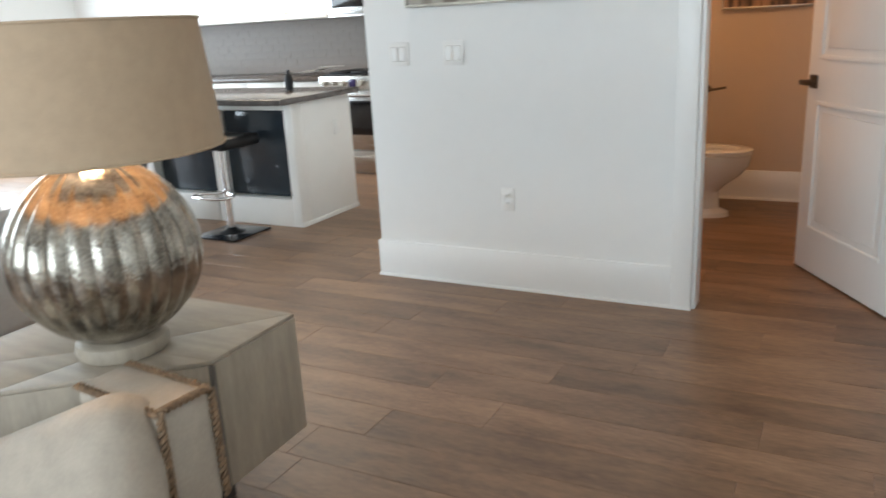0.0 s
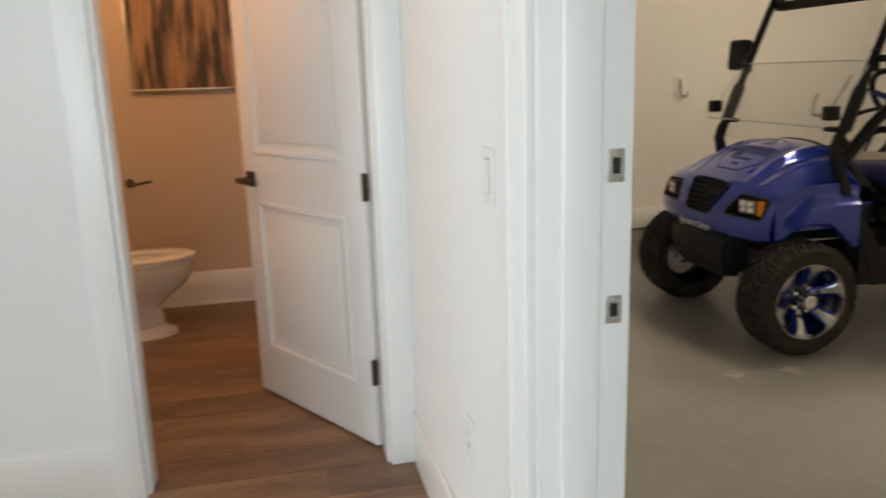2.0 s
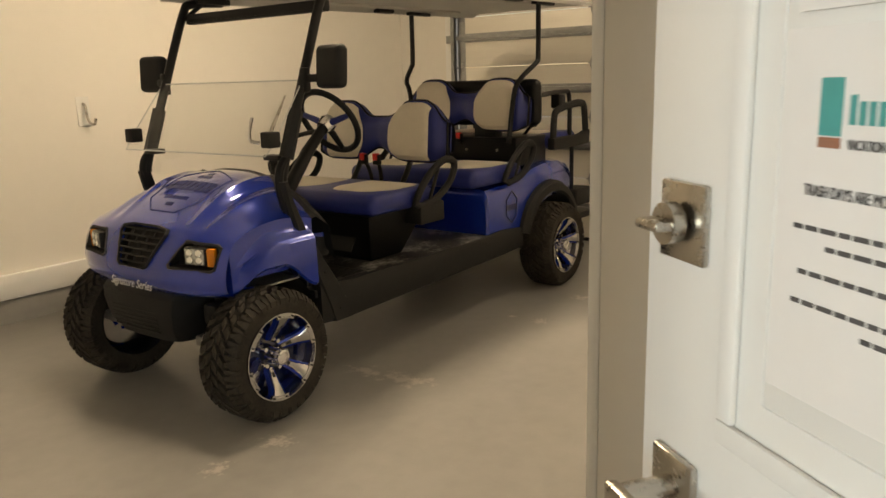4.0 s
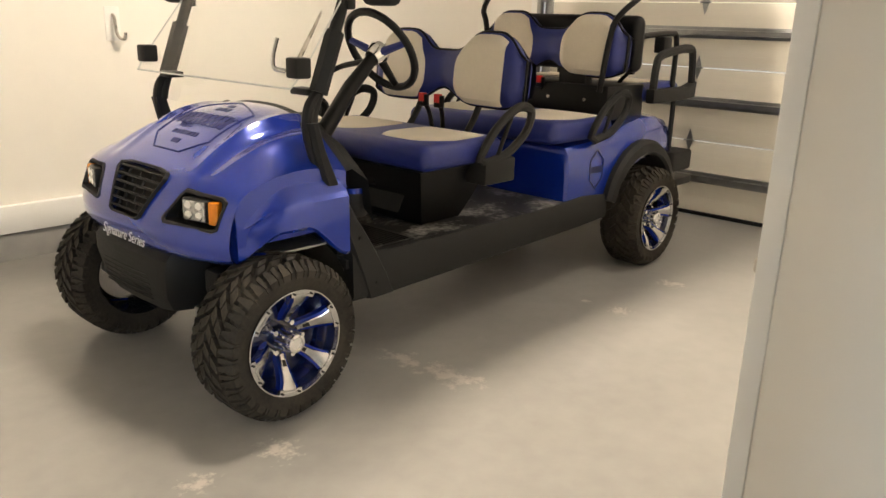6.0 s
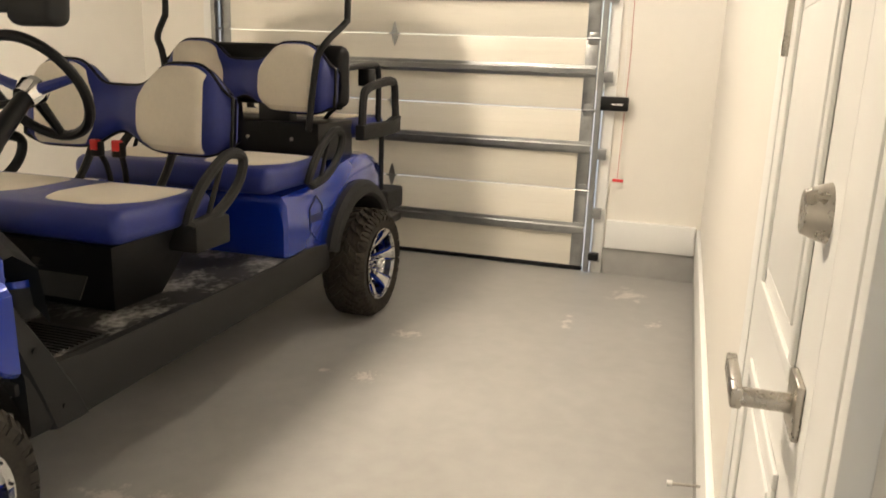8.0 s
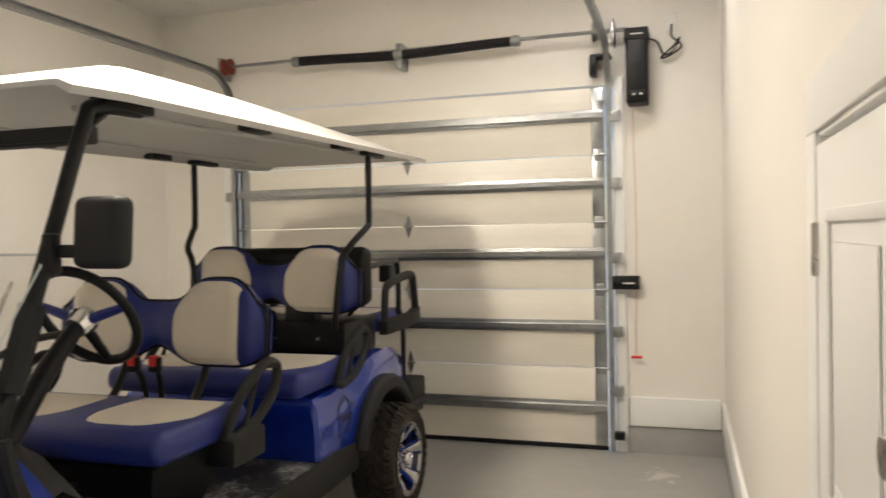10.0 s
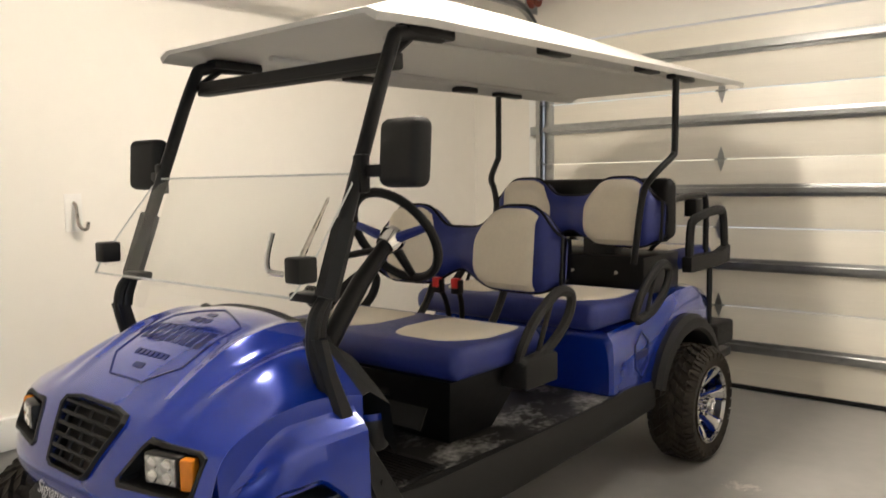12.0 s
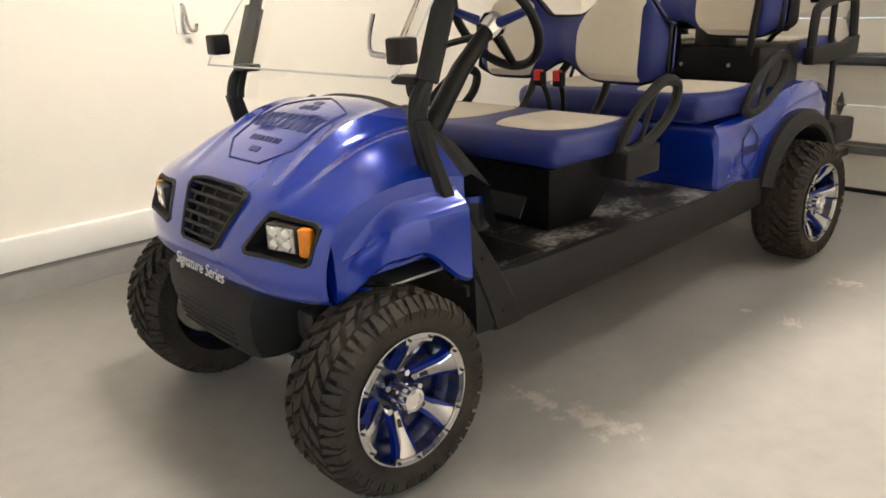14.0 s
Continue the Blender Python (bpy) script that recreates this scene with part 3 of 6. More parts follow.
def notice(parent, xc, zc, wd, ht, rich):
    """A printed sheet on the door's house side."""
    y = FACE + 0.0042
    sheet = part("paper_notice", bx((xc - wd / 2, y - 0.004, zc - ht / 2), (xc + wd / 2, y + 0.0062, zc + ht / 2)), PAPER, parent, "white printed notice in a clear sleeve")
    y2 = y + 0.0072
    up = Matrix(((-1, 0, 0, xc), (0, 0, 1, y2), (0, 1, 0, zc), (0, 0, 0, 1)))
    if rich:
        writing("heading", "TRASH DAYS ARE MONDAY AND THURSDAY", 0.0112, up @ Matrix.Translation((0, 0.022, 0)), INK, sheet, stretch=0.66)
        writing("subheading", "VACATION RENTALS", 0.0095, up @ Matrix.Translation((-0.012, 0.055, 0)), INK, sheet, stretch=0.62)
        bar = bmesh.new()
        for k in range(13):
            xx = xc - (-0.038 + k * 0.0078)
            hgt = 0.019 if k in (0, 7) else 0.015
            bx((xx - 0.0025, y2 - 0.001, zc + 0.068), (xx + 0.0022, y2, zc + 0.068 + hgt), bm=bar)
        part("logo_bars", bar, TEAL, sheet)
        part("logo_mark", bx((xc + 0.047, y2 - 0.001, zc + 0.060), (xc + 0.066, y2, zc + 0.098)), TEAL, sheet)
        part("logo_base", bx((xc + 0.047, y2 - 0.001, zc + 0.052), (xc + 0.066, y2, zc + 0.059)), BROWN, sheet)
        rows = ((-0.006, 0.083), (-0.018, 0.052), (-0.038, 0.076), (-0.060, 0.081), (-0.072, 0.016))
    else:
        rows = ((-0.01, 0.06), (-0.03, 0.07))
    txt = bmesh.new()
    for dz, half in rows:
        x = -half
        k = 0
        while x < half:
            wl = 0.008 + 0.006 * ((k * 7) % 5) / 4
            bx((xc - min(x + wl, half), y2 - 0.001, zc + dz), (xc - x, y2, zc + dz + 0.0034), bm=txt)
            x += wl + 0.003
            k += 1
    part("small_print", txt, INK, sheet)


notice(door, 0.612, 1.262, 0.205, 0.262, True)
notice(door, 0.602, 1.535, 0.205, 0.262, False)
ANG = 52.5
place(door, Matrix.Translation((0.668, YH + 0.002, 0.012)) @ pose(0, 0, 0, 0, 0, ANG) @ Matrix.Translation((0, -0.022, 0)))

# washroom door, half open
wtwo = [(0.12, 0.74, 1.08, 1.90), (0.12, 0.74, 0.22, 0.88)]
wd = panel_door("door_2", 0.845, 2.02, 0.035, "white two-panel washroom door standing half open", wtwo)
lever(wd, 0.785, 0.0175, 0.97, 1, -1, "dark bronze lever handle", BRONZE)
for z in (0.30, 1.0, 1.78):
    part("hinge", bx((-0.012, 0.008, z - 0.05), (0.006, 0.026, z + 0.05), 0.002), BRONZE, wd, "dark hinge")
place(wd, Matrix.Translation((0.385, 3.905, 0.012)) @ pose(0, 0, 0, 0, 0, 121.0) @ Matrix.Translation((0, 0.0, 0)))

# low closet door in the garage
cw = DX1 - DX0 - 0.008
cd = panel_door("door_3", cw, DTOP - GZ - 0.03, 0.04, "cream low panel door of a locked closet", [(0.12, cw - 0.12, 1.0, DTOP - GZ - 0.15), (0.12, cw - 0.12, 0.2, 0.88)])
lever(cd, cw - 0.065, -0.02, 0.945 - GZ - 0.012, -1, -1)
dbz = 1.165 - GZ - 0.012
part("deadbolt_cylinder", lathe([(0.0, -0.02), (0.033, -0.02), (0.030, -0.030), (0.024, -0.046), (0.0, -0.046)], 28, "y", (cw - 0.065, 0, dbz)), NICKEL, cd, "satin nickel deadbolt")
for z in (0.3, 1.375 - GZ):
    part("hinge", bx((-0.010, -0.030, z - 0.05), (0.012, -0.018, z + 0.05), 0.003), NICKEL, cd, "satin nickel hinge")
place(cd, Matrix.Translation((DX1 - 0.004, YS - 0.012, GZ + 0.012)) @ pose(0, 0, 0, 0, 0, 180))
cj = bx((DX0 - 0.0195, YS - 0.118, GZ), (DX0 - 0.001, YS + 0.002, DTOP), 0.002)
bx((DX1 + 0.001, YS - 0.118, GZ), (DX1 + 0.0195, YS + 0.002, DTOP), 0.002, cj)
bx((DX0 - 0.0195, YS - 0.118, DTOP), (DX1 + 0.0195, YS + 0.002, DTOP + 0.0195), 0.002, cj)
structure("jamb_3", cj, TRIM, "painted jamb of the closet door", "door frame")
for nm, lo, hi in (("casing_closet_left", (DX0 - 0.115, YS + 0.0005, GZ + 0.001), (DX0 - 0.008, YS + 0.010, DTOP + 0.01)), ("casing_closet_right", (DX1 + 0.008, YS + 0.0005, GZ + 0.001), (DX1 + 0.115, YS + 0.010, DTOP + 0.01)),
                   ("casing_closet_head", (DX0 - 0.115, YS + 0.0005, DTOP + 0.0105), (DX1 + 0.115, YS + 0.011, DTOP + 0.115))):
    structure(nm, bx(lo, hi, 0.003), TRIM, "cream flat door casing", "trim")
structure("corner_board", bx((XC - 0.004, YS - 0.022, GZ), (XC + 0.026, YS + 0.008, GARAGE_TOP), 0.003), TRIM, "cream corner board at the wall's end", "trim")
st = thing("door_stop", (3.50, YS, 0.2), "brass rod door stop on the baseboard", "door stop")
part("rod", tube([(3.50, YS + 0.022, 0.205), (3.50, YS + 0.095, 0.200)], 0.004, 8), NICKEL, st)
part("tip", tube([(3.50, YS + 0.095, 0.200), (3.50, YS + 0.11, 0.199)], 0.008, 10), WHITE, st, "white rubber tip")

# ---- overhead garage door ----
GX = 6.695
GY0, GY1 = 3.475, 6.285
gd = thing("garage_door", (GX, 4.9, GZ), "cream sectional overhead garage door with steel struts, closed", "garage door")
z = GZ + 0.03
EDGES = [z]
for inch in (21, 21, 18, 18, 18):
    h = inch * 0.0254
    ribs = bx((GX, GY0, z + 0.003), (GX + 0.035, GY1, z + h - 0.003), 0.004)
    sec = part("section", ribs, SECTION, gd)
    gr = bmesh.new()
    for f in (0.2, 0.4, 0.6, 0.8):
        bx((GX - 0.0007, GY0 + 0.09, z + h * f - 0.0012), (GX + 0.001, GY1 - 0.09, z + h * f + 0.0012), bm=gr)
    part("rib", gr, SECTION, sec)
    for y in (GY0, GY1 - 0.085):
        part("end_stile", bx((GX - 0.006, y, z + 0.004), (GX + 0.0, y + 0.085, z + h - 0.004), 0.002), METAL, sec, "galvanised end stile")
    z += h
    EDGES.append(z)
for sz in (0.231, 0.785, 1.281, 1.756, 2.211):
    prof = [(GX - 0.004, sz - 0.040), (GX - 0.012, sz - 0.040), (GX - 0.016, sz - 0.018), (GX - 0.052, sz - 0.016), (GX - 0.052, sz + 0.016), (GX - 0.016, sz + 0.018), (GX - 0.012, sz + 0.040), (GX - 0.004, sz + 0.040)]
    part("strut", prism([(x, q) for x, q in prof], GY0 + 0.002, GY1 - 0.002, "y"), METAL, gd, "galvanised steel strut")
for ez in EDGES[1:-1]:
    for yc in (GY0 + 0.04, GY1 - 0.04, 4.89):
        leafs = bx((GX - 0.010, yc - 0.03, ez - 0.04), (GX - 0.005, yc + 0.03, ez + 0.04), 0.002)
        if abs(yc - 4.89) < 0.01:
            leafs.free()
            leafs = prism([(yc - 0.022, ez - 0.02), (yc, ez - 0.085), (yc + 0.022, ez - 0.02), (yc + 0.022, ez + 0.02), (yc, ez + 0.085), (yc - 0.022, ez + 0.02)], GX - 0.010, GX - 0.004, "x")
        tube([(GX - 0.014, yc - 0.04, ez), (GX - 0.014, yc + 0.04, ez)], 0.006, 8, leafs)
        part("hinge", leafs, METAL, gd, "galvanised hinge")
part("bottom_seal", bx((GX - 0.004, GY0, GZ + 0.002), (GX + 0.03, GY1, GZ + 0.030), 0.006), BLACK, gd, "black rubber bottom seal")
for yc, out in ((GY0 - 0.03, -1), (GY1 + 0.03, 1)):
    tr = thing("door_track", (GX, yc, GZ), "galvanised overhead door track", "track", "overhead door tracks")
    line = [(GX - 0.03, yc, GZ + 0.01), (GX - 0.03, yc, 2.36)] + [(GX - 0.03 - 0.32 * (1 - math.cos(a)), yc, 2.36 + 0.32 * math.sin(a)) for a in [math.pi / 2 * k / 8 for k in range(1, 9)]] + [(2.1, yc, 2.66)]
    for off in (-0.022, 0.022):
        sec = [(Vector(q) + Vector((0, 0, 0))) for q in line]
        rows = []
        for i, q in enumerate(sec):
            d = (sec[min(i + 1, len(sec) - 1)] - sec[max(i - 1, 0)]).normalized()
            nrm = Vector((0, 1, 0)).cross(d)
            c = q + nrm * off
            rows.append([c + Vector((0, -0.016, 0)) + nrm * 0.0025, c + Vector((0, 0.016, 0)) + nrm * 0.0025, c + Vector((0, 0.016, 0)) - nrm * 0.0025, c + Vector((0, -0.016, 0)) - nrm * 0.0025])
        part("flange", loft(rows), METAL, tr)
    web = []
    for i, q in enumerate(sec):
        d = (sec[min(i + 1, len(sec) - 1)] - sec[max(i - 1, 0)]).normalized()
        nrm = Vector((0, 1, 0)).cross(d)
        o = Vector((0, out * 0.017, 0))
        web.append([q + o + nrm * 0.024, q + o * 1.15 + nrm * 0.024, q + o * 1.15 - nrm * 0.024, q + o - nrm * 0.024])
    part("web", loft(web), METAL, tr)
    for bz in (0.35, 0.75, 1.25, 1.75, 2.2):
        part("bracket", bx((GX - 0.05, min(yc + out * 0.018, yc + out * 0.075), bz - 0.035), (GX + 0.024, max(yc + out * 0.018, yc + out * 0.075), bz + 0.035), 0.002), METAL, tr)
    for ez in EDGES[1:-1] + [2.30]:
        part("roller", tube([(GX - 0.03, yc - out * 0.06, ez), (GX - 0.03, yc + out * 0.012, ez)], 0.009, 8), METAL, tr)
    part("hanger", bx((2.3, yc - 0.02, 2.68), (2.34, yc + 0.02, GARAGE_TOP - 0.001)), METAL, tr)
for nm, y0, y1 in (("door_jamb_right", 3.345, 3.42), ("door_jamb_left", 6.36, 6.43)):
    structure(nm, bx((6.690, y0, GZ), (6.7195, y1, 2.46), 0.003), TRIM, "white board beside the overhead door", "trim")

tp = thing("torsion_spring", (6.58, 4.9, 2.74), "black torsion spring on a steel shaft above the door", "torsion spring")
part("shaft", tube([(6.58, 3.30, 2.745), (6.58, 6.36, 2.745)], 0.0127, 10), METAL, tp)
for a, b in ((4.07, 4.87), (4.93, 5.69)):
    pts = []
    for k in range(121):
        y = a + (b - a) * k / 120
        sag = -0.035 * math.sin(math.pi * (y - 4.07) / 1.62) ** 2
        pts.append((6.58, y, 2.735 + sag * 0.6))
    part("spring", tube([p for p in pts], [0.032 + (0.004 if k % 2 else 0) for k in range(121)], 12), TUBE, tp, "black coil spring")
for y in (4.05, 4.90, 5.71):
    part("cone", lathe([(0, -0.03), (0.036, -0.03), (0.042, 0), (0.036, 0.03), (0, 0.03)], 16, "y", (6.58, y, 2.735 if y != 4.90 else 2.72)), METAL, tp)
part("centre_bracket", bx((6.58, 4.88, 2.62), (6.7195, 4.92, 2.80), 0.003), METAL, tp)
part("drum", lathe([(0, -0.03), (0.062, -0.03), (0.05, 0), (0.066, 0.03), (0, 0.03)], 24, "y", (6.58, 6.30, 2.745)), material("red_drum", (0.25, 0.06, 0.04), 0.4, metal=0.5), tp, "dull red cable drum")
part("drum_near", lathe([(0, -0.03), (0.062, -0.03), (0.05, 0), (0.066, 0.03), (0, 0.03)], 24, "y", (6.58, 3.50, 2.745)), METAL, tp, "steel cable drum")
for y in (3.40, 6.37):
    part("end_bracket", bx((6.56, y - 0.006, 2.66), (6.7195, y + 0.006, 2.82), 0.002), METAL, tp)

op = thing("door_opener", (6.6, 3.25, 2.26), "black wall-mounted jackshaft garage door opener", "door opener")
part("housing", bx((6.53, 3.178, 2.255), (6.7195, 3.318, 2.735), 0.018, seg=3), BLACK, op)
part("cap", bx((6.522, 3.172, 2.66), (6.7195, 3.324, 2.74), 0.012), TEXT_BLACK, op)
part("panel", bx((6.526, 3.195, 2.295), (6.532, 3.30, 2.335), 0.002), BLACK, op)
for y in (3.225, 3.27):
    part("button", bx((6.5235, y - 0.012, 2.305), (6.527, y + 0.008, 2.315), 0.001), WHITE, op)
part("maker_mark", bx((6.5205, 3.21, 2.693), (6.5225, 3.285, 2.700)), WHITE, op)
cord = [(6.66, 3.175, 2.69), (6.66, 3.12, 2.66), (6.67, 3.08, 2.58), (6.66, 3.02, 2.60), (6.66, 2.98, 2.68), (6.67, 3.02, 2.63), (6.67, 3.10, 2.56), (6.66, 3.04, 2.57), (6.68, 2.97, 2.63), (6.69, 3.03, 2.70), (6.70, 3.03, 2.78)]
part("power_cord", tube(smooth_line(cord, 8), 0.006, 8), BLACK, op, "looped black power cord")
pl = thing("outlet_plate", (6.72, 3.03, 2.80), "white wall outlet with a plug", "outlet")
part("plate", bx((6.712, 2.995, 2.74), (6.7195, 3.065, 2.86), 0.002), WHITE, pl)
sb = thing("door_lock_box", (6.68, 3.34, 1.08), "small black door lock box beside the track", "lock box")
part("housing", bx((6.63, 3.255, 1.038), (6.689, 3.432, 1.128), 0.006), BLACK, sb)
part("maker_mark", bx((6.6275, 3.29, 1.075), (6.6305, 3.36, 1.084)), WHITE, sb)
rl = thing("release_cord", (6.68, 3.29, 0.6), "thin cord with a red release handle", "release cord")
part("cord", tube([(6.66, 3.315, 2.256), (6.665, 3.30, 1.4), (6.66, 3.29, 0.60)], 0.0025, 6), WHITE, rl)
part("cord_strand", tube([(6.66, 3.285, 2.256), (6.668, 3.27, 1.4), (6.66, 3.285, 0.60)], 0.002, 6), material("red_cord", (0.55, 0.2, 0.17), 0.7), rl)
part("pull_handle", tube([(6.66, 3.245, 0.585), (6.66, 3.315, 0.585)], 0.010, 10), RED, rl, "red plastic pull handle")
sn = thing("safety_sensor", (6.65, 3.40, 0.05), "black safety sensor on a bracket by the floor", "sensor")
part("bracket", bx((6.63, 3.355, GZ + 0.09), (6.69, 3.44, GZ + 0.10)), METAL, sn)
part("eye", bx((6.60, 3.36, GZ + 0.10), (6.66, 3.43, GZ + 0.15), 0.01), BLACK, sn)
nb = thing("wall_bracket", (6.62, 3.53, 2.52), "black bracket above the overhead door", "bracket")
part("arm", bx((6.60, 3.42, 2.585), (6.7195, 3.555, 2.605), 0.002), TUBE, nb)
part("plate", bx((6.60, 3.515, 2.47), (6.7195, 3.56, 2.59), 0.004), TUBE, nb)
for gx, gy, sx, sy in ((3.60, 4.75, 0.55, 0.16), (5.45, 3.45, 0.29, 0.29)):
    cl = thing("ceiling_light", (gx, gy, GARAGE_TOP), "white ceiling light with a glowing diffuser", "ceiling light", "garage ceiling lights")
    fr = bx((gx - sx, gy - sy, GARAGE_TOP - 0.07), (gx + sx, gy - sy + 0.02, GARAGE_TOP - 0.001), 0.004)
    bx((gx - sx, gy + sy - 0.02, GARAGE_TOP - 0.07), (gx + sx, gy + sy, GARAGE_TOP - 0.001), 0.004, fr)
    bx((gx - sx, gy - sy + 0.02, GARAGE_TOP - 0.07), (gx - sx + 0.02, gy + sy - 0.02, GARAGE_TOP - 0.001), 0.004, fr)
    bx((gx + sx - 0.02, gy - sy + 0.02, GARAGE_TOP - 0.07), (gx + sx, gy + sy - 0.02, GARAGE_TOP - 0.001), 0.004, fr)
    part("frame", fr, TRIM, cl)
    part("diffuser", bx((gx - sx + 0.02, gy - sy + 0.02, GARAGE_TOP - 0.03), (gx + sx - 0.02, gy + sy - 0.02, GARAGE_TOP - 0.012)), glow("lit_diffuser", (1.0, 0.86, 0.68), 5.0), cl)

ho = thing("wall_hook", (3.31, 7.0, 1.24), "white wall plate with a metal hook", "wall hook")
part("plate", bx((3.265, 6.992, 1.14), (3.355, 6.9995, 1.335), 0.003), WHITE, ho)
part("hook", tube(smooth_line([(3.31, 6.99, 1.29), (3.31, 6.965, 1.27), (3.31, 6.955, 1.20), (3.32, 6.94, 1.16), (3.345, 6.93, 1.155), (3.35, 6.925, 1.19)], 5), 0.009, 8), NICKEL, ho)

# ---- golf cart ----
CY = 5.08
cart = thing("golf_cart", (4.0, CY, GZ), "glossy blue lifted six-seat golf cart with cream and navy seats", "golf cart")


def mir(pts):
    return [(x, 2 * CY - y, z) for x, y, z in pts]


def sstep(t):
    t = min(max(t, 0), 1)
    return t * t * (3 - 2 * t)


# nose and hood
MID = [(2.45, 0.478), (2.388, 0.502), (2.373, 0.555), (2.388, 0.615), (2.428, 0.690), (2.476, 0.762), (2.545, 0.812), (2.63, 0.868), (2.73, 0.922), (2.83, 0.955), (2.91, 0.970), (2.975, 0.968)]
SIDE = [(2.56, 0.495), (2.485, 0.510), (2.466, 0.555), (2.472, 0.620), (2.492, 0.680), (2.52, 0.725), (2.575, 0.757), (2.65, 0.780), (2.74, 0.793), (2.83, 0.793), (2.91, 0.783), (2.975, 0.768)]
HW = 0.545


def cowl_at(s, k):
    a = abs(s) / HW
    wgt = a ** (3.2 if k < 6 else 2.5)
    x = MID[k][0] * (1 - wgt) + SIDE[k][0] * wgt
    zz = MID[k][1] * (1 - wgt) + SIDE[k][1] * wgt
    if k > 5:
        top = min((k - 5) / 3, 1)
        zz += top * (0.019 * math.exp(-((abs(s) - 0.27) / 0.026) ** 2) - 0.013 * math.exp(-((abs(s) - 0.335) / 0.026) ** 2))
        zz += top * 0.008 * math.exp(-((abs(s) - 0.40) / 0.03) ** 2)
    return Vector((x, CY + s, zz))


SS = [-HW + 2 * HW * i / 64 for i in range(65)]
fine = []
for i in range(len(MID) - 1):
    fine += [i, i + 0.34, i + 0.67]
fine.append(len(MID) - 1)


def cowl_fine(s, u):
    k = min(int(u), len(MID) - 2)
    p0, p1, p2, p3 = (cowl_at(s, min(max(q, 0), len(MID) - 1)) for q in (k - 1, k, k + 1, k + 2))
    t = u - k
    return 0.5 * ((2 * p1) + (p2 - p0) * t + (2 * p0 - 5 * p1 + 4 * p2 - p3) * t * t + (3 * p1 - p0 - 3 * p2 + p3) * t ** 3)




def nose_pt(s, zz):
    """The point of the nose at that breadth and height."""
    s = max(min(s, HW), -HW)
    lo, hi = 0.0, 7.0
    for _ in range(18):
        m_ = (lo + hi) / 2
        if cowl_fine(s, m_).z < zz:
            lo = m_
        else:
            hi = m_
    return cowl_fine(s, lo)


def inside(px, pz, ring):
    hit = False
    for (a, b), (c, d) in zip(ring, ring[1:] + ring[:1]):
        if (b > pz) != (d > pz) and px < (c - a) * (pz - b) / (d - b) + a:
            hit = not hit
    return hit


GRILLE = [(-0.112, -0.080), (-0.148, 0.0), (-0.178, 0.058), (-0.170, 0.078), (-0.10, 0.088), (0.10, 0.088), (0.170, 0.078), (0.178, 0.058), (0.148, 0.0), (0.112, -0.080), (0.088, -0.092), (-0.088, -0.092)]
GZC = 0.685
LX, LZ = 0.350, 0.678
RING_O = [(-0.114, -0.050), (-0.062, 0.036), (-0.042, 0.056), (0.135, 0.049), (0.157, 0.036), (0.151, -0.056), (0.132, -0.067), (-0.098, -0.065)]
RING_I = [(-0.098, -0.044), (-0.052, 0.028), (-0.038, 0.044), (0.129, 0.039), (0.146, 0.030), (0.141, -0.048), (0.126, -0.056), (-0.088, -0.053)]
rows = [[cowl_fine(s, u) for u in fine] for s in SS]
skirt_a = [Vector((q.x, q.y - 0.002, 0.56 if k > 12 else q.z)) for k, q in enumerate(rows[0])]
skirt_b = [Vector((q.x, q.y + 0.002, 0.56 if k > 12 else q.z)) for k, q in enumerate(rows[-1])]
hood = loft([skirt_a] + rows + [skirt_b], closed=False)
gone = []
for f in hood.faces:
    c = f.calc_center_median()
    if c.x < 2.60 and any(inside(sg * (c.y - CY) - LX, c.z - LZ, [(a * 1.04, b * 1.06) for a, b in RING_I]) for sg in (-1, 1)):
        gone.append(f)
    elif c.x < 2.60 and inside(c.y - CY, c.z - GZC, [(a * 0.9, b * 0.9) for a, b in GRILLE]):
        gone.append(f)
bmesh.ops.delete(hood, geom=gone, context="FACES")
# turned-in edges give the shell its depth
lip = []
for s in SS:
    q = cowl_fine(s, 0)
    lip.append([q, q + Vector((0.04, 0, 0.0)), q + Vector((0.05, 0, 0.03))])
loft(lip, hood, closed=False)
part("front_cowl", hood, BLUE, cart, "glossy blue front cowl")
back = [[cowl_fine(s, len(MID) - 1) + Vector((0.001, 0, -0.002)), cowl_fine(s, len(MID) - 1) + Vector((0.03, 0, 0.004)), cowl_fine(s, len(MID) - 1) + Vector((0.11, 0, -0.05)), cowl_fine(s, len(MID) - 1) + Vector((0.14, 0, -0.22))] for s in SS]
part("dashboard", loft(back, closed=False), TEXT_BLACK, cart, "black plastic dashboard")
part("inner_bulkhead", bx((2.965, CY - 0.50, 0.43), (3.0, CY + 0.50, 0.77), 0.01), BLACK, cart)
AX, RX, AZ = 2.622, 5.265, 0.226
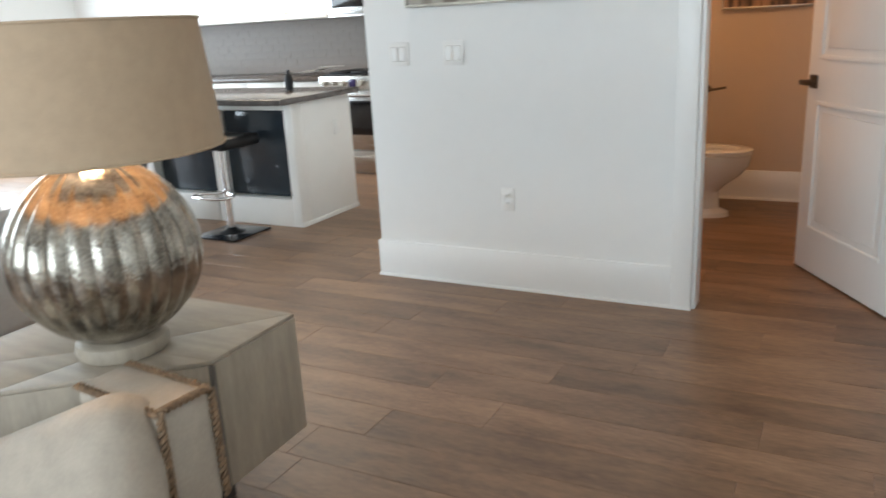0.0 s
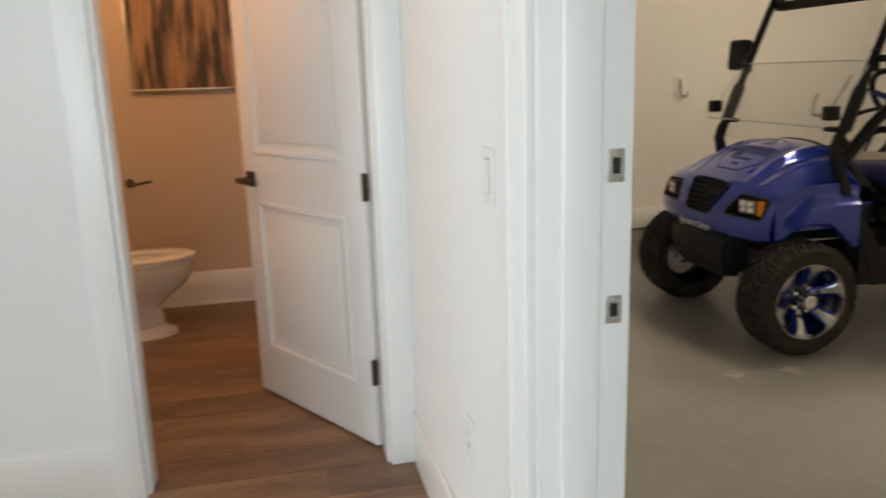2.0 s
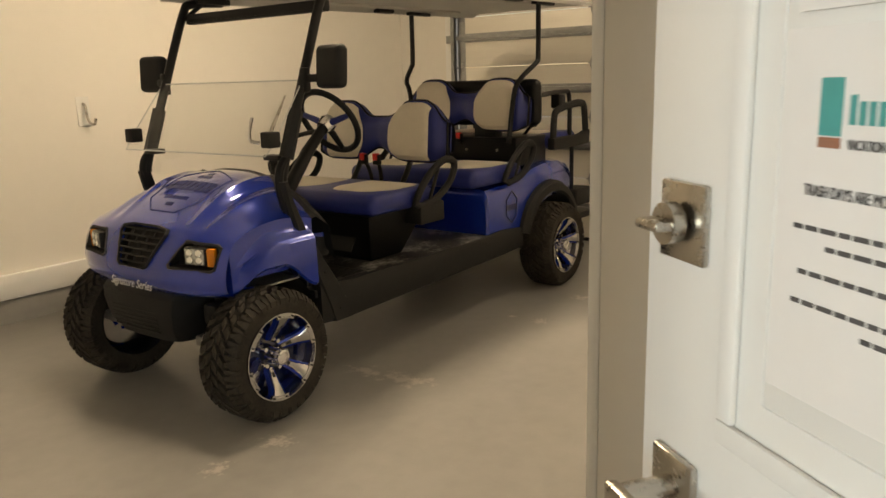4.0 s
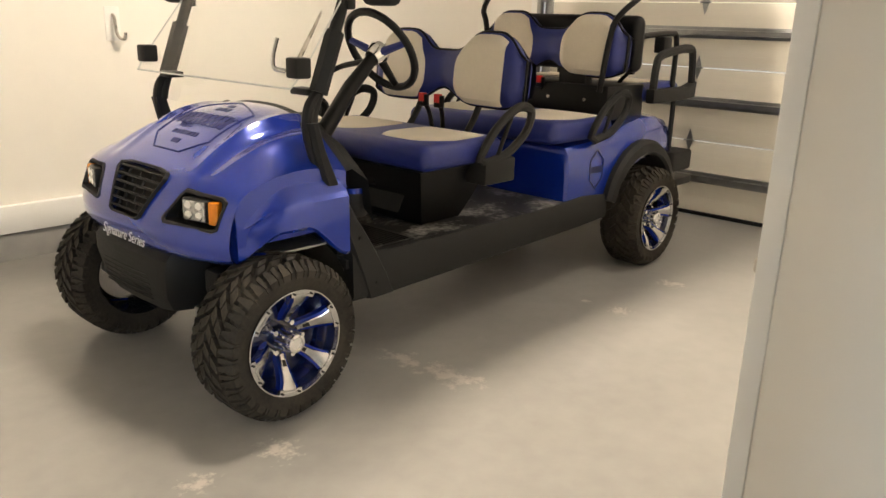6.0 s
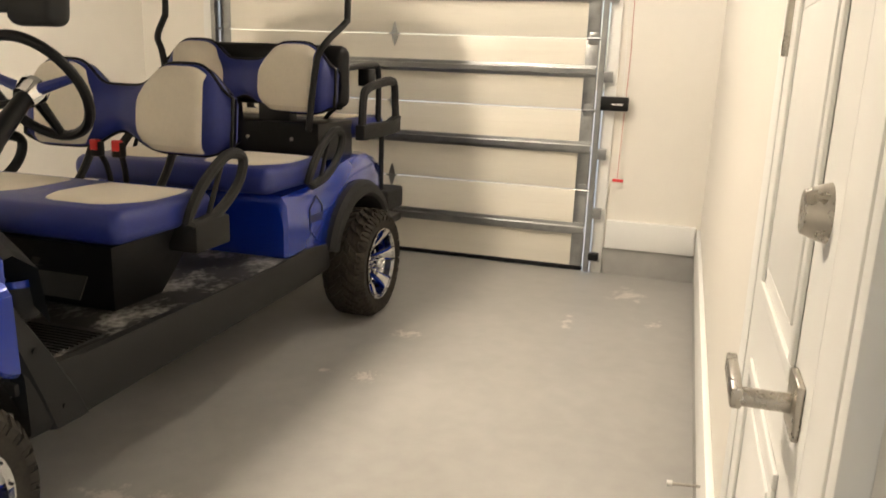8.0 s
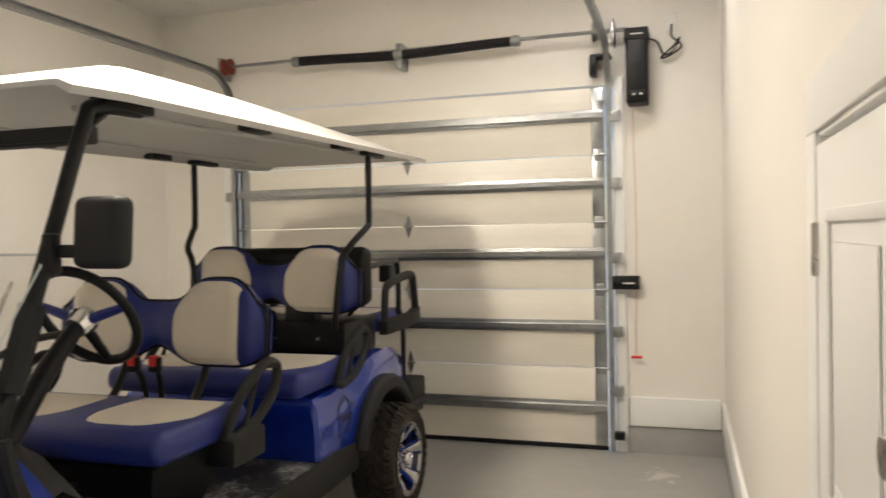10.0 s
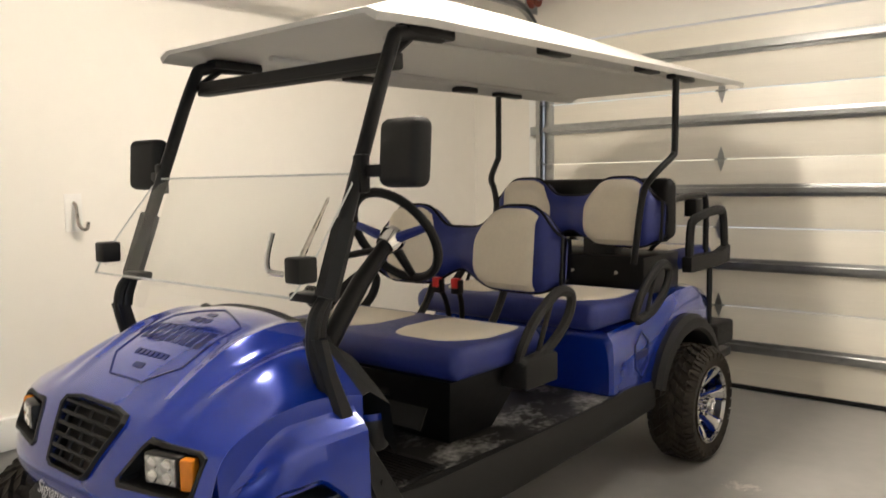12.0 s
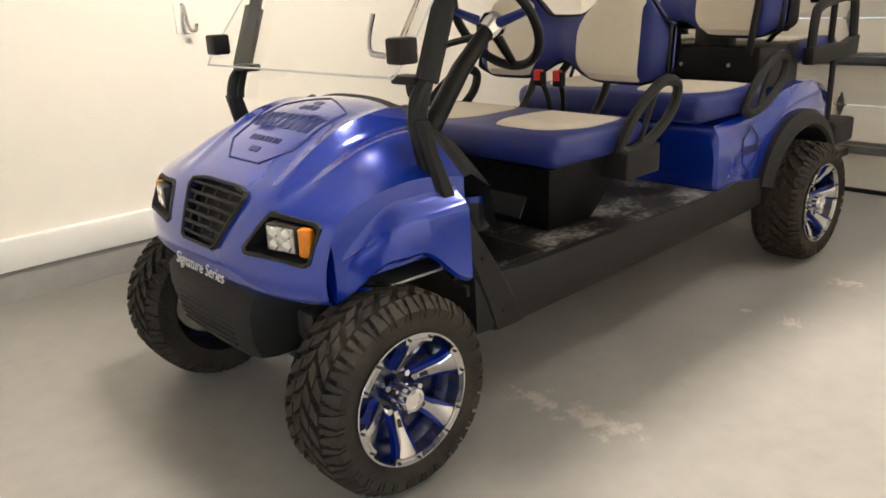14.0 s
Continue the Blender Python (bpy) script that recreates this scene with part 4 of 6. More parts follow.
for sg in (-1, 1):
    sec = []
    for i in range(33):
        x = 2.500 + 0.44 * i / 32
        zl = 0.505 + 0.088 * sstep((x - 2.50) / 0.16) - 0.128 * sstep((x - 2.74) / 0.20)
        zt = 0.605 + 0.095 * sstep((x - 2.48) / 0.24)
        g = sstep((x - 2.50) / 0.20)
        o = 0.543 + 0.062 * g
        rw = [(0.53, zt + 0.085), (0.541, zt + 0.055), (0.545 + 0.012 * g, zt + 0.028), (0.545 + 0.040 * g, zt + 0.010), (o - 0.012, zt - 0.001), (o - 0.003, zt - 0.012), (o, (zt + zl) / 2), (o + 0.002, zl + 0.012), (o - 0.008, zl), (o - 0.03, zl + 0.003), (0.46, zl + 0.03), (0.46, zt)]
        sec.append([Vector((x, CY + sg * q, zz)) for q, zz in rw])
    part("front_fender", loft(sec), BLUE, cart, "glossy blue front fender")
    lin = [[Vector((AX + 0.385 * math.cos(a), CY + sg * q, AZ + 0.375 * math.sin(a))) for q in (0.30, 0.53)] for a in [math.pi * (0.08 + 0.44 * k / 20) for k in range(21)]]
    part("wheel_arch_liner", loft(lin, closed=False), BLACK, cart, "black wheel arch liner")

    # headlight, let into the nose
    def hq(px, pz, d):
        q = nose_pt(sg * (LX + px), LZ + pz)
        return q + Vector((-0.94, sg * 0.30, 0.12)) * d
    fr = loft([[hq(a, b, -0.004) for a, b in RING_O], [hq(a, b, 0.003) for a, b in RING_O], [hq(a * 0.985, b * 0.97, 0.006) for a, b in RING_O], [hq(a, b, 0.004) for a, b in RING_I], [hq(a * 0.97, b * 0.95, -0.02) for a, b in RING_I], [hq(a * 0.92, b * 0.88, -0.055) for a, b in RING_I]], caps=False)
    hl = part("headlight", fr, TEXT_BLACK, cart, "black framed headlight")
    cav = bmesh.new()
    cav.faces.new([cav.verts.new(hq(a * 0.93, b * 0.90, -0.054)) for a, b in RING_I])
    part("recess", cav, BLACK, hl)
    ctr = hq(0.034, -0.004, -0.012)
    hm = Matrix.Translation(ctr) @ pose(0, 0, 0, 0, 0, -90 - sg * 14)
    part("lamp", moved(bx((-0.058, -0.012, -0.040), (0.058, 0.03, 0.040), 0.008), hm), BLACK, hl)
    part("lens", moved(bx((-0.050, -0.017, -0.034), (0.050, -0.010, 0.034), 0.004), hm), LENS, hl, "clear faceted LED lens")
    for a in (-0.024, 0.024):
        for b in (-0.016, 0.016):
            part("led", moved(lathe([(0, -0.022), (0.014, -0.020), (0.018, -0.014)], 14, "y"), hm @ Matrix.Translation((a, 0, b))), CHROME, hl)
    am = Matrix.Translation(hq(0.113, -0.006, -0.012)) @ pose(0, 0, 0, 0, 0, -90 - sg * 24)
    part("turn_signal", moved(bx((-0.019, -0.012, -0.040), (0.019, 0.02, 0.040), 0.006), am), AMBER, hl, "amber turn signal")

# grille


def gq(py, pz, d):
    return nose_pt(py, GZC + pz) + Vector((-0.90, 0, 0.43)) * (d + 0.002)


go = GRILLE
gi = [(a * 0.93, b * 0.91) for a, b in go]
gf = loft([[gq(a, b, -0.03) for a, b in go], [gq(a, b, 0.006) for a, b in go], [gq(a * 0.98, b * 0.98, 0.012) for a, b in go], [gq(a, b, 0.010) for a, b in gi], [gq(a, b, 0.006) for a, b in gi], [gq(a, b, -0.04) for a, b in gi]], caps=False)
grl = part("grille", gf, TEXT_BLACK, cart, "dark grey shield-shaped grille")
# flat near-black sheet stands in for the shaded hollow behind the bars
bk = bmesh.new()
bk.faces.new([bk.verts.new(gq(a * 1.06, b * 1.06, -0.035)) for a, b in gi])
part("grille_shade_sheet", bk, DARK, grl)
for k in range(6):
    zz = -0.066 + k * 0.0265
    half = 0.105 + 0.058 * (zz + 0.085) / 0.15
    pts = [gq(-half + 2 * half * i / 10, zz, 0.001) for i in range(11)]
    part("grille_bar", tube(pts, 0.0052, 6), TEXT_BLACK, grl)
    for q in range(3):
        yy = (-0.55 + q * 0.55 + (0.25 if k % 2 else 0)) * half
        if k < 5:
            part("grille_post", tube([gq(yy, zz, -0.001), gq(yy, zz + 0.0265, -0.001)], 0.0048, 6), TEXT_BLACK, grl)
# script on the nose
writing("script", "Signature Series", 0.054, Matrix.Translation((2.371, CY + 0.01, 0.522)) @ pose(0, 0, 0, 84, 0, -90), WHITE, cart, "white script lettering", stretch=0.92, shear=0.3)
# hood badge: hexagon outline and bars
HB = material("faded_badge_ink", (0.008, 0.016, 0.11), 0.35)


def on_hood(u, s, lift=0.0035):
    q = cowl_fine(s, u)
    du, ds = cowl_fine(s, u + 0.05) - q, cowl_fine(s + 0.01, u) - q
    nrm = ds.cross(du).normalized()
    if nrm.z < 0:
        nrm = -nrm
    return q + nrm * lift


hexa = [(6.2, -0.09), (6.2, 0.09), (7.0, 0.185), (9.0, 0.185), (9.9, 0.0), (9.0, -0.185), (7.0, -0.185)]
line = []
for (a, b), (c, d) in zip(hexa, hexa[1:] + hexa[:1]):
    line += [on_hood(a + (c - a) * k / 8, b + (d - b) * k / 8, 0.001) for k in range(8)]
bad = part("hood_badge", tube(line, 0.0028, 6, closed=True), HB, cart, "dark faded hexagonal badge on the hood")
for u0, u1, s0, s1, n in ((7.65, 8.35, -0.165, 0.165, 9), (7.05, 7.25, -0.09, 0.09, 7), (8.7, 9.0, -0.05, 0.05, 3), (9.15, 9.4, -0.03, 0.03, 1), (6.6, 6.8, -0.035, 0.035, 1)):
    for k in range(n):
        a = s0 + (s1 - s0) * (k + 0.12) / n
        b = s0 + (s1 - s0) * (k + 0.86) / n
        bars = bmesh.new()
        bars.faces.new([bars.verts.new(on_hood(u, q, 0.0016)) for u, q in ((u0, a), (u0, b), (u1, b), (u1, a))])
        part("badge_bar", bars, HB, bad)
# bumper with ribs
sec = []
for zz, x0, hw in ((0.245, 2.457, 0.20), (0.265, 2.412, 0.235), (0.33, 2.375, 0.262), (0.42, 2.362, 0.282), (0.475, 2.367, 0.29), (0.505, 2.397, 0.285), (0.512, 2.457, 0.26)):
    sec.append([Vector((2.60, CY - hw, zz)), Vector((x0 + 0.06, CY - hw, zz)), Vector((x0 + 0.018, CY - hw + 0.02, zz)), Vector((x0, CY - hw + 0.07, zz)), Vector((x0 - 0.006, CY, zz)), Vector((x0, CY + hw - 0.07, zz)), Vector((x0 + 0.018, CY + hw - 0.02, zz)), Vector((x0 + 0.06, CY + hw, zz)), Vector((2.60, CY + hw, zz))])
bmp = part("bumper", loft(sec), TEXT_BLACK, cart, "textured dark grey front bumper")
for k in range(6):
    zz = 0.315 + k * 0.019
    part("rib", tube([(2.3735 - 0.11 * (zz - 0.33), CY - 0.17, zz), (2.367 - 0.11 * (zz - 0.33), CY, zz), (2.3735 - 0.11 * (zz - 0.33), CY + 0.17, zz)], 0.0042, 6), TEXT_BLACK, bmp)
# chassis and running gear
part("chassis_rail", bx((2.55, CY - 0.22, 0.27), (5.9, CY - 0.16, 0.36), 0.004), TUBE, cart)
part("chassis_rail", bx((2.55, CY + 0.16, 0.27), (5.9, CY + 0.22, 0.36), 0.004), TUBE, cart)
part("front_axle", tube([(AX, CY - 0.50, AZ), (AX, CY - 0.3, AZ + 0.06), (AX, CY + 0.3, AZ + 0.06), (AX, CY + 0.50, AZ)], 0.034, 10), TUBE, cart)
part("rear_axle", tube([(RX, CY - 0.50, AZ), (RX, CY + 0.50, AZ)], 0.04, 12), TUBE, cart)
part("differential", lathe([(0, -0.13), (0.09, -0.10), (0.12, 0), (0.09, 0.10), (0, 0.13)], 20, "y", (RX, CY + 0.1, AZ)), TUBE, cart)
for sg in (-1, 1):
    part("shock_absorber", tube([(AX - 0.02, CY + sg * 0.38, AZ + 0.02), (AX - 0.03, CY + sg * 0.33, 0.50)], 0.034, 12), TEXT_BLACK, cart)
    part("control_arm", bx((AX - 0.16, min(CY + sg * 0.30, CY + sg * 0.44), AZ + 0.03), (AX - 0.09, max(CY + sg * 0.30, CY + sg * 0.44), AZ + 0.075), 0.006), METAL, cart, "bare steel control arm")
    part("steering_knuckle", bx((AX - 0.14, min(CY + sg * 0.34, CY + sg * 0.43), 0.35), (AX - 0.03, max(CY + sg * 0.34, CY + sg * 0.43), 0.45), 0.02), TEXT_BLACK, cart)
    part("skid_plate", bx((AX + 0.0, min(CY + sg * 0.28, CY + sg * 0.55), 0.505), (AX + 0.36, max(CY + sg * 0.28, CY + sg * 0.55), 0.515), 0.003), METAL, cart, "bare metal plate in the wheel arch")


BARREL = material("dark_blue_gloss", (0.004, 0.010, 0.055), 0.14, coat=0.8, vary=0.04)


def wheel(cx, cy, sg, turn):
    """An all-terrain tyre with chevron blocks on a six-spoke machined rim; sg: the outer side."""
    W0 = 0.112
    wh = part("wheel", lathe([(0.19, -0.10), (0.222, -W0 * 0.97), (0.252, -W0), (0.271, -W0 * 0.86), (0.275, -W0 * 0.5), (0.276, 0), (0.275, W0 * 0.5), (0.271, W0 * 0.86), (0.252, W0), (0.222, W0 * 0.97), (0.19, 0.10)], 56, "y", (cx, cy, AZ)), RUBBER, cart, "knobbly black all-terrain tyre")
    tread = bmesh.new()
    n = 30

    def tp(a, v, r):
        return Vector((cx + r * math.cos(a), cy + v, AZ + r * math.sin(a)))
    for k in range(n):
        a0 = 2 * math.pi * k / n
        st = 2 * math.pi / n
        for side in (-1, 1):
            for v0, v1, s0, s1, w0, w1, r0, r1 in ((0.003, 0.034, 0.0, 0.50, 0.58, 0.58, 0.2960, 0.2960), (0.040, 0.074, 0.60, 1.08, 0.58, 0.45, 0.2955, 0.2935), (0.080, 0.118, 1.05, 0.88, 0.24, 0.58, 0.2925, 0.262), (0.081, 0.117, 1.52, 1.66, 0.30, 0.16, 0.2920, 0.262)):
                sh = 0.5 * st if side > 0 else 0
                quad = [(a0 + sh + st * s0, v0, r0), (a0 + sh + st * (s0 + w0), v0, r0), (a0 + sh + st * (s1 + w1), v1, r1), (a0 + sh + st * s1, v1, r1)]
                top = [tread.verts.new(tp(a, side * v, r)) for a, v, r in quad]
                bot = [tread.verts.new(tp(a, side * v * 0.985, r - 0.026)) for a, v, r in quad]
                tread.faces.new(top)
                for q in range(4):
                    tread.faces.new((top[q], top[(q + 1) % 4], bot[(q + 1) % 4], bot[q]))
    part("tread", tread, RUBBER, wh, smooth=False)
    yo = cy + sg * 0.108
    part("rim", lathe([(0.190, sg * -0.22), (0.186, sg * -0.02), (0.1935, 0.0), (0.1935, sg * 0.004), (0.1885, sg * 0.004), (0.182, sg * -0.02), (0.160, sg * -0.07), (0.15, sg * -0.10), (0.0, sg * -0.10)], 56, "y", (cx, yo, AZ)), MACHINED, wh, "machined rim with blue-tinted dish")
    part("rim_barrel", lathe([(0.1815, sg * -0.012), (0.168, sg * -0.055), (0.150, sg * -0.094), (0.0, sg * -0.094)], 48, "y", (cx, yo, AZ)), BARREL, wh)
    for k in range(6):
        a = 2 * math.pi * (k + turn) / 6
        d, t = Vector((math.cos(a), 0, math.sin(a))), Vector((-math.sin(a), 0, math.cos(a)))
        c = Vector((cx, yo, AZ))
        o = Vector((0, sg, 0))
        sec = []
        for r, hw, out in ((0.060, 0.010, -0.074), (0.085, 0.011, -0.058), (0.115, 0.015, -0.036), (0.145, 0.022, -0.014), (0.178, 0.034, 0.001)):
            sec.append([c + d * r + t * hw + o * out, c + d * r + t * hw * 0.8 + o * (out + 0.004), c + d * r - t * hw * 0.8 + o * (out + 0.004), c + d * r - t * hw + o * out, c + d * r - t * hw * 0.8 + o * (out - 0.03), c + d * r + t * hw * 0.8 + o * (out - 0.03)])
        part("spoke", loft(sec), MACHINED, wh)
        arc = []
        for q in range(9):
            aa = a + (q / 4 - 1) * 0.27
            dd = Vector((math.cos(aa), 0, math.sin(aa)))
            arc.append([c + dd * 0.170 + o * -0.008, c + dd * 0.170 + o * 0.003, c + dd * 0.192 + o * 0.0055, c + dd * 0.192 + o * -0.008])
        part("lip_segment", loft(arc), MACHINED, wh)
        slot = [c + d * rr_ + t * tt_ + o * (-0.0665 + (rr_ - 0.076) * 0.72) for rr_, tt_ in ((0.078, -0.006), (0.098, -0.008), (0.098, 0.008), (0.078, 0.006))]
        hole = bmesh.new()
        hole.faces.new([hole.verts.new(q + o * 0.007) for q in slot])
        part("spoke_slot", hole, DARK, wh)
        part("spoke_side", loft([[q - o * 0.006 + (t * 0.010 if j in (0, 1, 5) else -t * 0.010) - o * (0.012 if j in (1, 2) else 0) for j, q in enumerate(s)] for s in sec]), BLUE, wh, "blue painted spoke edge")
        for e in (-0.6, 0.6):
            ae = a + e * 0.34
            part("rim_bolt", lathe([(0, sg * 0.007), (0.0042, sg * 0.007), (0.0042, sg * 0.0)], 8, "y", (cx + 0.182 * math.cos(ae), yo + sg * 0.003, AZ + 0.182 * math.sin(ae))), BLACK, wh)
    hub = [(0.040, sg * -0.09), (0.038, sg * -0.02), (0.033, sg * -0.006), (0.024, sg * -0.004), (0.023, sg * -0.010), (0.0, sg * -0.010)]
    part("hub_cap", lathe(hub, 24, "y", (cx, yo + sg * 0.012, AZ)), CHROME, wh)
    for k in range(5):
        a = 2 * math.pi * k / 5
        part("lug_nut", tube([(cx + 0.062 * math.cos(a), yo - sg * 0.09, AZ + 0.062 * math.sin(a)), (cx + 0.062 * math.cos(a), yo - sg * 0.045, AZ + 0.062 * math.sin(a))], 0.010, 6), CHROME, wh)


for cx in (AX, RX):
    wheel(cx, CY - 0.577, -1, 0.33 if cx < 3 else 0.12)
    wheel(cx, CY + 0.51, 1, 0.35)

# floor, sill and trim
part("floor_pan", bx((2.985, CY - 0.53, 0.375), (4.52, CY + 0.53, 0.412), 0.006), RUBMAT, cart, "dusty black rubber floor")
fm = part("foot_mat", bx((3.11, CY - 0.485, 0.4122), (3.42, CY - 0.165, 0.4145)), RUBMAT, cart, "ribbed rubber foot mat")
for k in range(14):
    part("mat_rib", bx((3.13 + k * 0.0195, CY - 0.47, 0.4147), (3.136 + k * 0.0195, CY - 0.18, 0.420)), RUBMAT, fm)
for sg in (-1, 1):
    sec = []
    for x, zt, zb in ((3.00, 0.44, 0.245), (3.24, 0.415, 0.235), (4.40, 0.405, 0.255), (4.65, 0.42, 0.26), (4.89, 0.40, 0.27)):
        sec.append([Vector((x, CY + sg * q, zz)) for q, zz in ((0.50, zt), (0.545, zt + 0.004), (0.553, zt - 0.01), (0.557, zb + 0.02), (0.545, zb), (0.50, zb))])
    part("rocker_panel", loft(sec), TEXT_BLACK, cart, "textured dark grey rocker panel")
    # lower pillar cover
    sec = []
    for x, zz, wd in ((2.825, 0.955, 0.022), (2.850, 0.86, 0.025), (2.905, 0.72, 0.032), (2.985, 0.58, 0.042), (3.050, 0.46, 0.056), (3.110, 0.34, 0.066), (3.150, 0.24, 0.072)):
        sec.append([Vector((x + e, CY + sg * q, zz)) for e, q in ((-wd, 0.50), (-wd, 0.548), (-wd + 0.012, 0.562), (wd - 0.012, 0.562), (wd, 0.548), (wd, 0.50))])
    part("pillar_cover", loft(sec), TEXT_BLACK, cart, "textured dark grey pillar cover")
    for zz, xx in ((0.50, 3.03), (0.30, 3.12)):
        part("screw", lathe([(0, 0), (0.008, 0), (0.008, sg * 0.004), (0, sg * 0.004)], 10, "y", (xx, CY + sg * 0.562, zz)), BLACK, cart)
    # roof posts
    line = smooth_line([(2.84, CY + sg * 0.517, 0.95), (2.865, CY + sg * 0.517, 1.04), (3.03, CY + sg * 0.517, 1.46), (3.15, CY + sg * 0.515, 1.755), (3.205, CY + sg * 0.51, 1.812), (3.40, CY + sg * 0.50, 1.828)], 6)
    part("front_roof_post", tube(line, 0.021, 12, flat=1.1), TUBE, cart, "black tubular roof post")
    part("post_sleeve", tube([(2.872, CY + sg * 0.519, 1.055), (2.952, CY + sg * 0.519, 1.265)], 0.034, 6), TEXT_BLACK, cart)
    part("post_brace", tube([(3.15, CY + sg * 0.505, 1.73), (3.27, CY + sg * 0.50, 1.815)], 0.012, 8), TUBE, cart)
    part("roof_clamp", bx((3.22, min(CY + sg * 0.47, CY + sg * 0.53), 1.815), (3.44, max(CY + sg * 0.47, CY + sg * 0.53), 1.848), 0.006), BLACK, cart)
    line = smooth_line([(4.97, CY + sg * 0.40, 0.95), (4.98, CY + sg * 0.44, 1.28), (5.0, CY + sg * 0.485, 1.38), (5.115, CY + sg * 0.53, 1.475), (5.138, CY + sg * 0.532, 1.53), (5.142, CY + sg * 0.532, 1.862)], 5)
    part("rear_roof_post", tube(line, 0.017, 12), TUBE, cart, "black tubular roof post")
    part("roof_clamp", bx((5.10, min(CY + sg * 0.50, CY + sg * 0.55), 1.848), (5.34, max(CY + sg * 0.50, CY + sg * 0.55), 1.872), 0.006), BLACK, cart)
    for xx in (3.95, 4.75):
        part("roof_clip", bx((xx, min(CY + sg * 0.50, CY + sg * 0.56), 1.820 + 0.017 * (xx - 3.05)), (xx + 0.16, max(CY + sg * 0.50, CY + sg * 0.56), 1.850 + 0.017 * (xx - 3.05)), 0.006), BLACK, cart)
    part("lower_post_bend", tube(smooth_line([(2.875, CY + sg * 0.517, 1.06), (2.828, CY + sg * 0.52, 1.0), (2.825, CY + sg * 0.52, 0.90), (2.89, CY + sg * 0.52, 0.74), (2.985, CY + sg * 0.525, 0.58)], 5), 0.021, 10), TUBE, cart)

# roof
sec = []
for k in range(33):
    t = k / 32
    x = 3.05 + (6.0 - 3.05) * t
    dome = 0.175 * sstep(t / 0.22) * (1 - 0.38 * sstep((t - 0.25) / 0.85))
    edge = 1.842 + 0.05 * t
    row = []
    for i in range(25):
        s = -1 + 2 * i / 24
        a = abs(s)
        hw = 0.60 - 0.03 * sstep((0.06 - t) / 0.06) - 0.03 * sstep((t - 0.95) / 0.05)
        zz = edge + 0.022 + dome * (1 - sstep((a - 0.30) / 0.62))
        row.append(Vector((x, CY + s * hw, zz - 0.02 * sstep((a - 0.93) / 0.07))))
    for i in range(25):
        s = 1 - 2 * i / 24
        row.append(Vector((x, CY + s * (hw - 0.012), edge - 0.020 + (0.026 if abs(s) < 0.93 else 0))))
    sec.append(row)
roof = part("roof", loft(sec), ROOFM, cart, "white moulded plastic canopy roof")
part("roof_rail", tube([(3.35, CY - 0.30, 1.845), (5.6, CY - 0.42, 1.886)], 0.012, 8), ROOFM, roof)
part("roof_rail", tube([(3.35, CY + 0.30, 1.845), (5.6, CY + 0.42, 1.886)], 0.012, 8), ROOFM, roof)
lb = part("light_bar", bx((3.160, CY - 0.51, 1.705), (3.215, CY + 0.51, 1.757), 0.008), TEXT_BLACK, cart, "long black light bar under the roof")
part("light_strip", bx((3.157, CY - 0.48, 1.714), (3.161, CY + 0.48, 1.730)), BLACK, lb)

# windshield: lower pane, and the upper pane folded down in front of it
low = loft([[Vector((2.842 + 0.39 * (zz - 0.92), CY + s, zz)) for zz in (0.945, 1.02, 1.2, 1.40)] for s in (-0.49, 0.49)], closed=False)
ws = part("windshield", low, WINDSHIELD, cart, "clear acrylic folding windshield")
for ob in (ws,):
    ob.visible_shadow = False
foldp = [(-0.53, 1.365), (-0.505, 1.395), (0.505, 1.395), (0.53, 1.365), (0.545, 1.12), (0.53, 1.075), (-0.53, 1.075), (-0.545, 1.12)]
fld = bmesh.new()
fld.faces.new([fld.verts.new((3.000 - (1.40 - zz) * 0.78, CY + s, zz)) for s, zz in foldp])
fp = part("folded_pane", fld, WINDSHIELD, ws, "clear folded upper pane")
fp.visible_shadow = False
EDGE = material("acrylic_edge", (0.62, 0.64, 0.62), 0.2)
part("pane_edge", tube([Vector((2.997 - (1.40 - zz) * 0.78, CY + s, zz)) for s, zz in foldp], 0.0032, 6, closed=True), EDGE, ws, "bright cut edge of the pane")
for s in (-0.52, 0.52):
    cl = part("windshield_clip", bx((2.755, CY + s - 0.032, 1.108), (2.820, CY + s + 0.032, 1.178), 0.008), BLACK, ws, "black windshield clip")
for s in (-0.46, 0.46):
    part("lower_clip", bx((2.83, CY + s - 0.05, 1.045), (2.89, CY + s + 0.05, 1.07), 0.006), BLACK, ws)
part("latch_rod", tube([(2.79, CY - 0.51, 1.16), (2.90, CY - 0.51, 1.33)], [0.009, 0.004], 8), NICKEL, ws)
part("latch_lever", tube(smooth_line([(2.77, CY - 0.47, 1.13), (2.745, CY - 0.44, 1.14), (2.745, CY - 0.435, 1.18), (2.76, CY - 0.44, 1.24)], 4), 0.008, 8), CHROME, ws)

# mirrors
for sg in (-1, 1):
    yc = CY + sg * 0.668
    mr = part("side_mirror", moved(bx((-0.035, -0.085, -0.095), (0.035, 0.085, 0.095), 0.028, seg=4), Matrix.Translation((3.04, yc, 1.45)) @ pose(0, 0, 0, 0, 4, sg * 8)), TEXT_BLACK, cart, "black square side mirror")
    part("mirror_arm", bx((3.01, min(CY + sg * 0.52, CY + sg * 0.61), 1.385), (3.04, max(CY + sg * 0.52, CY + sg * 0.61), 1.42), 0.006), BLACK, mr)
    part("mirror_mount", bx((2.99, min(CY + sg * 0.51, CY + sg * 0.545), 1.34), (3.03, max(CY + sg * 0.51, CY + sg * 0.545), 1.45), 0.008), BLACK, mr)

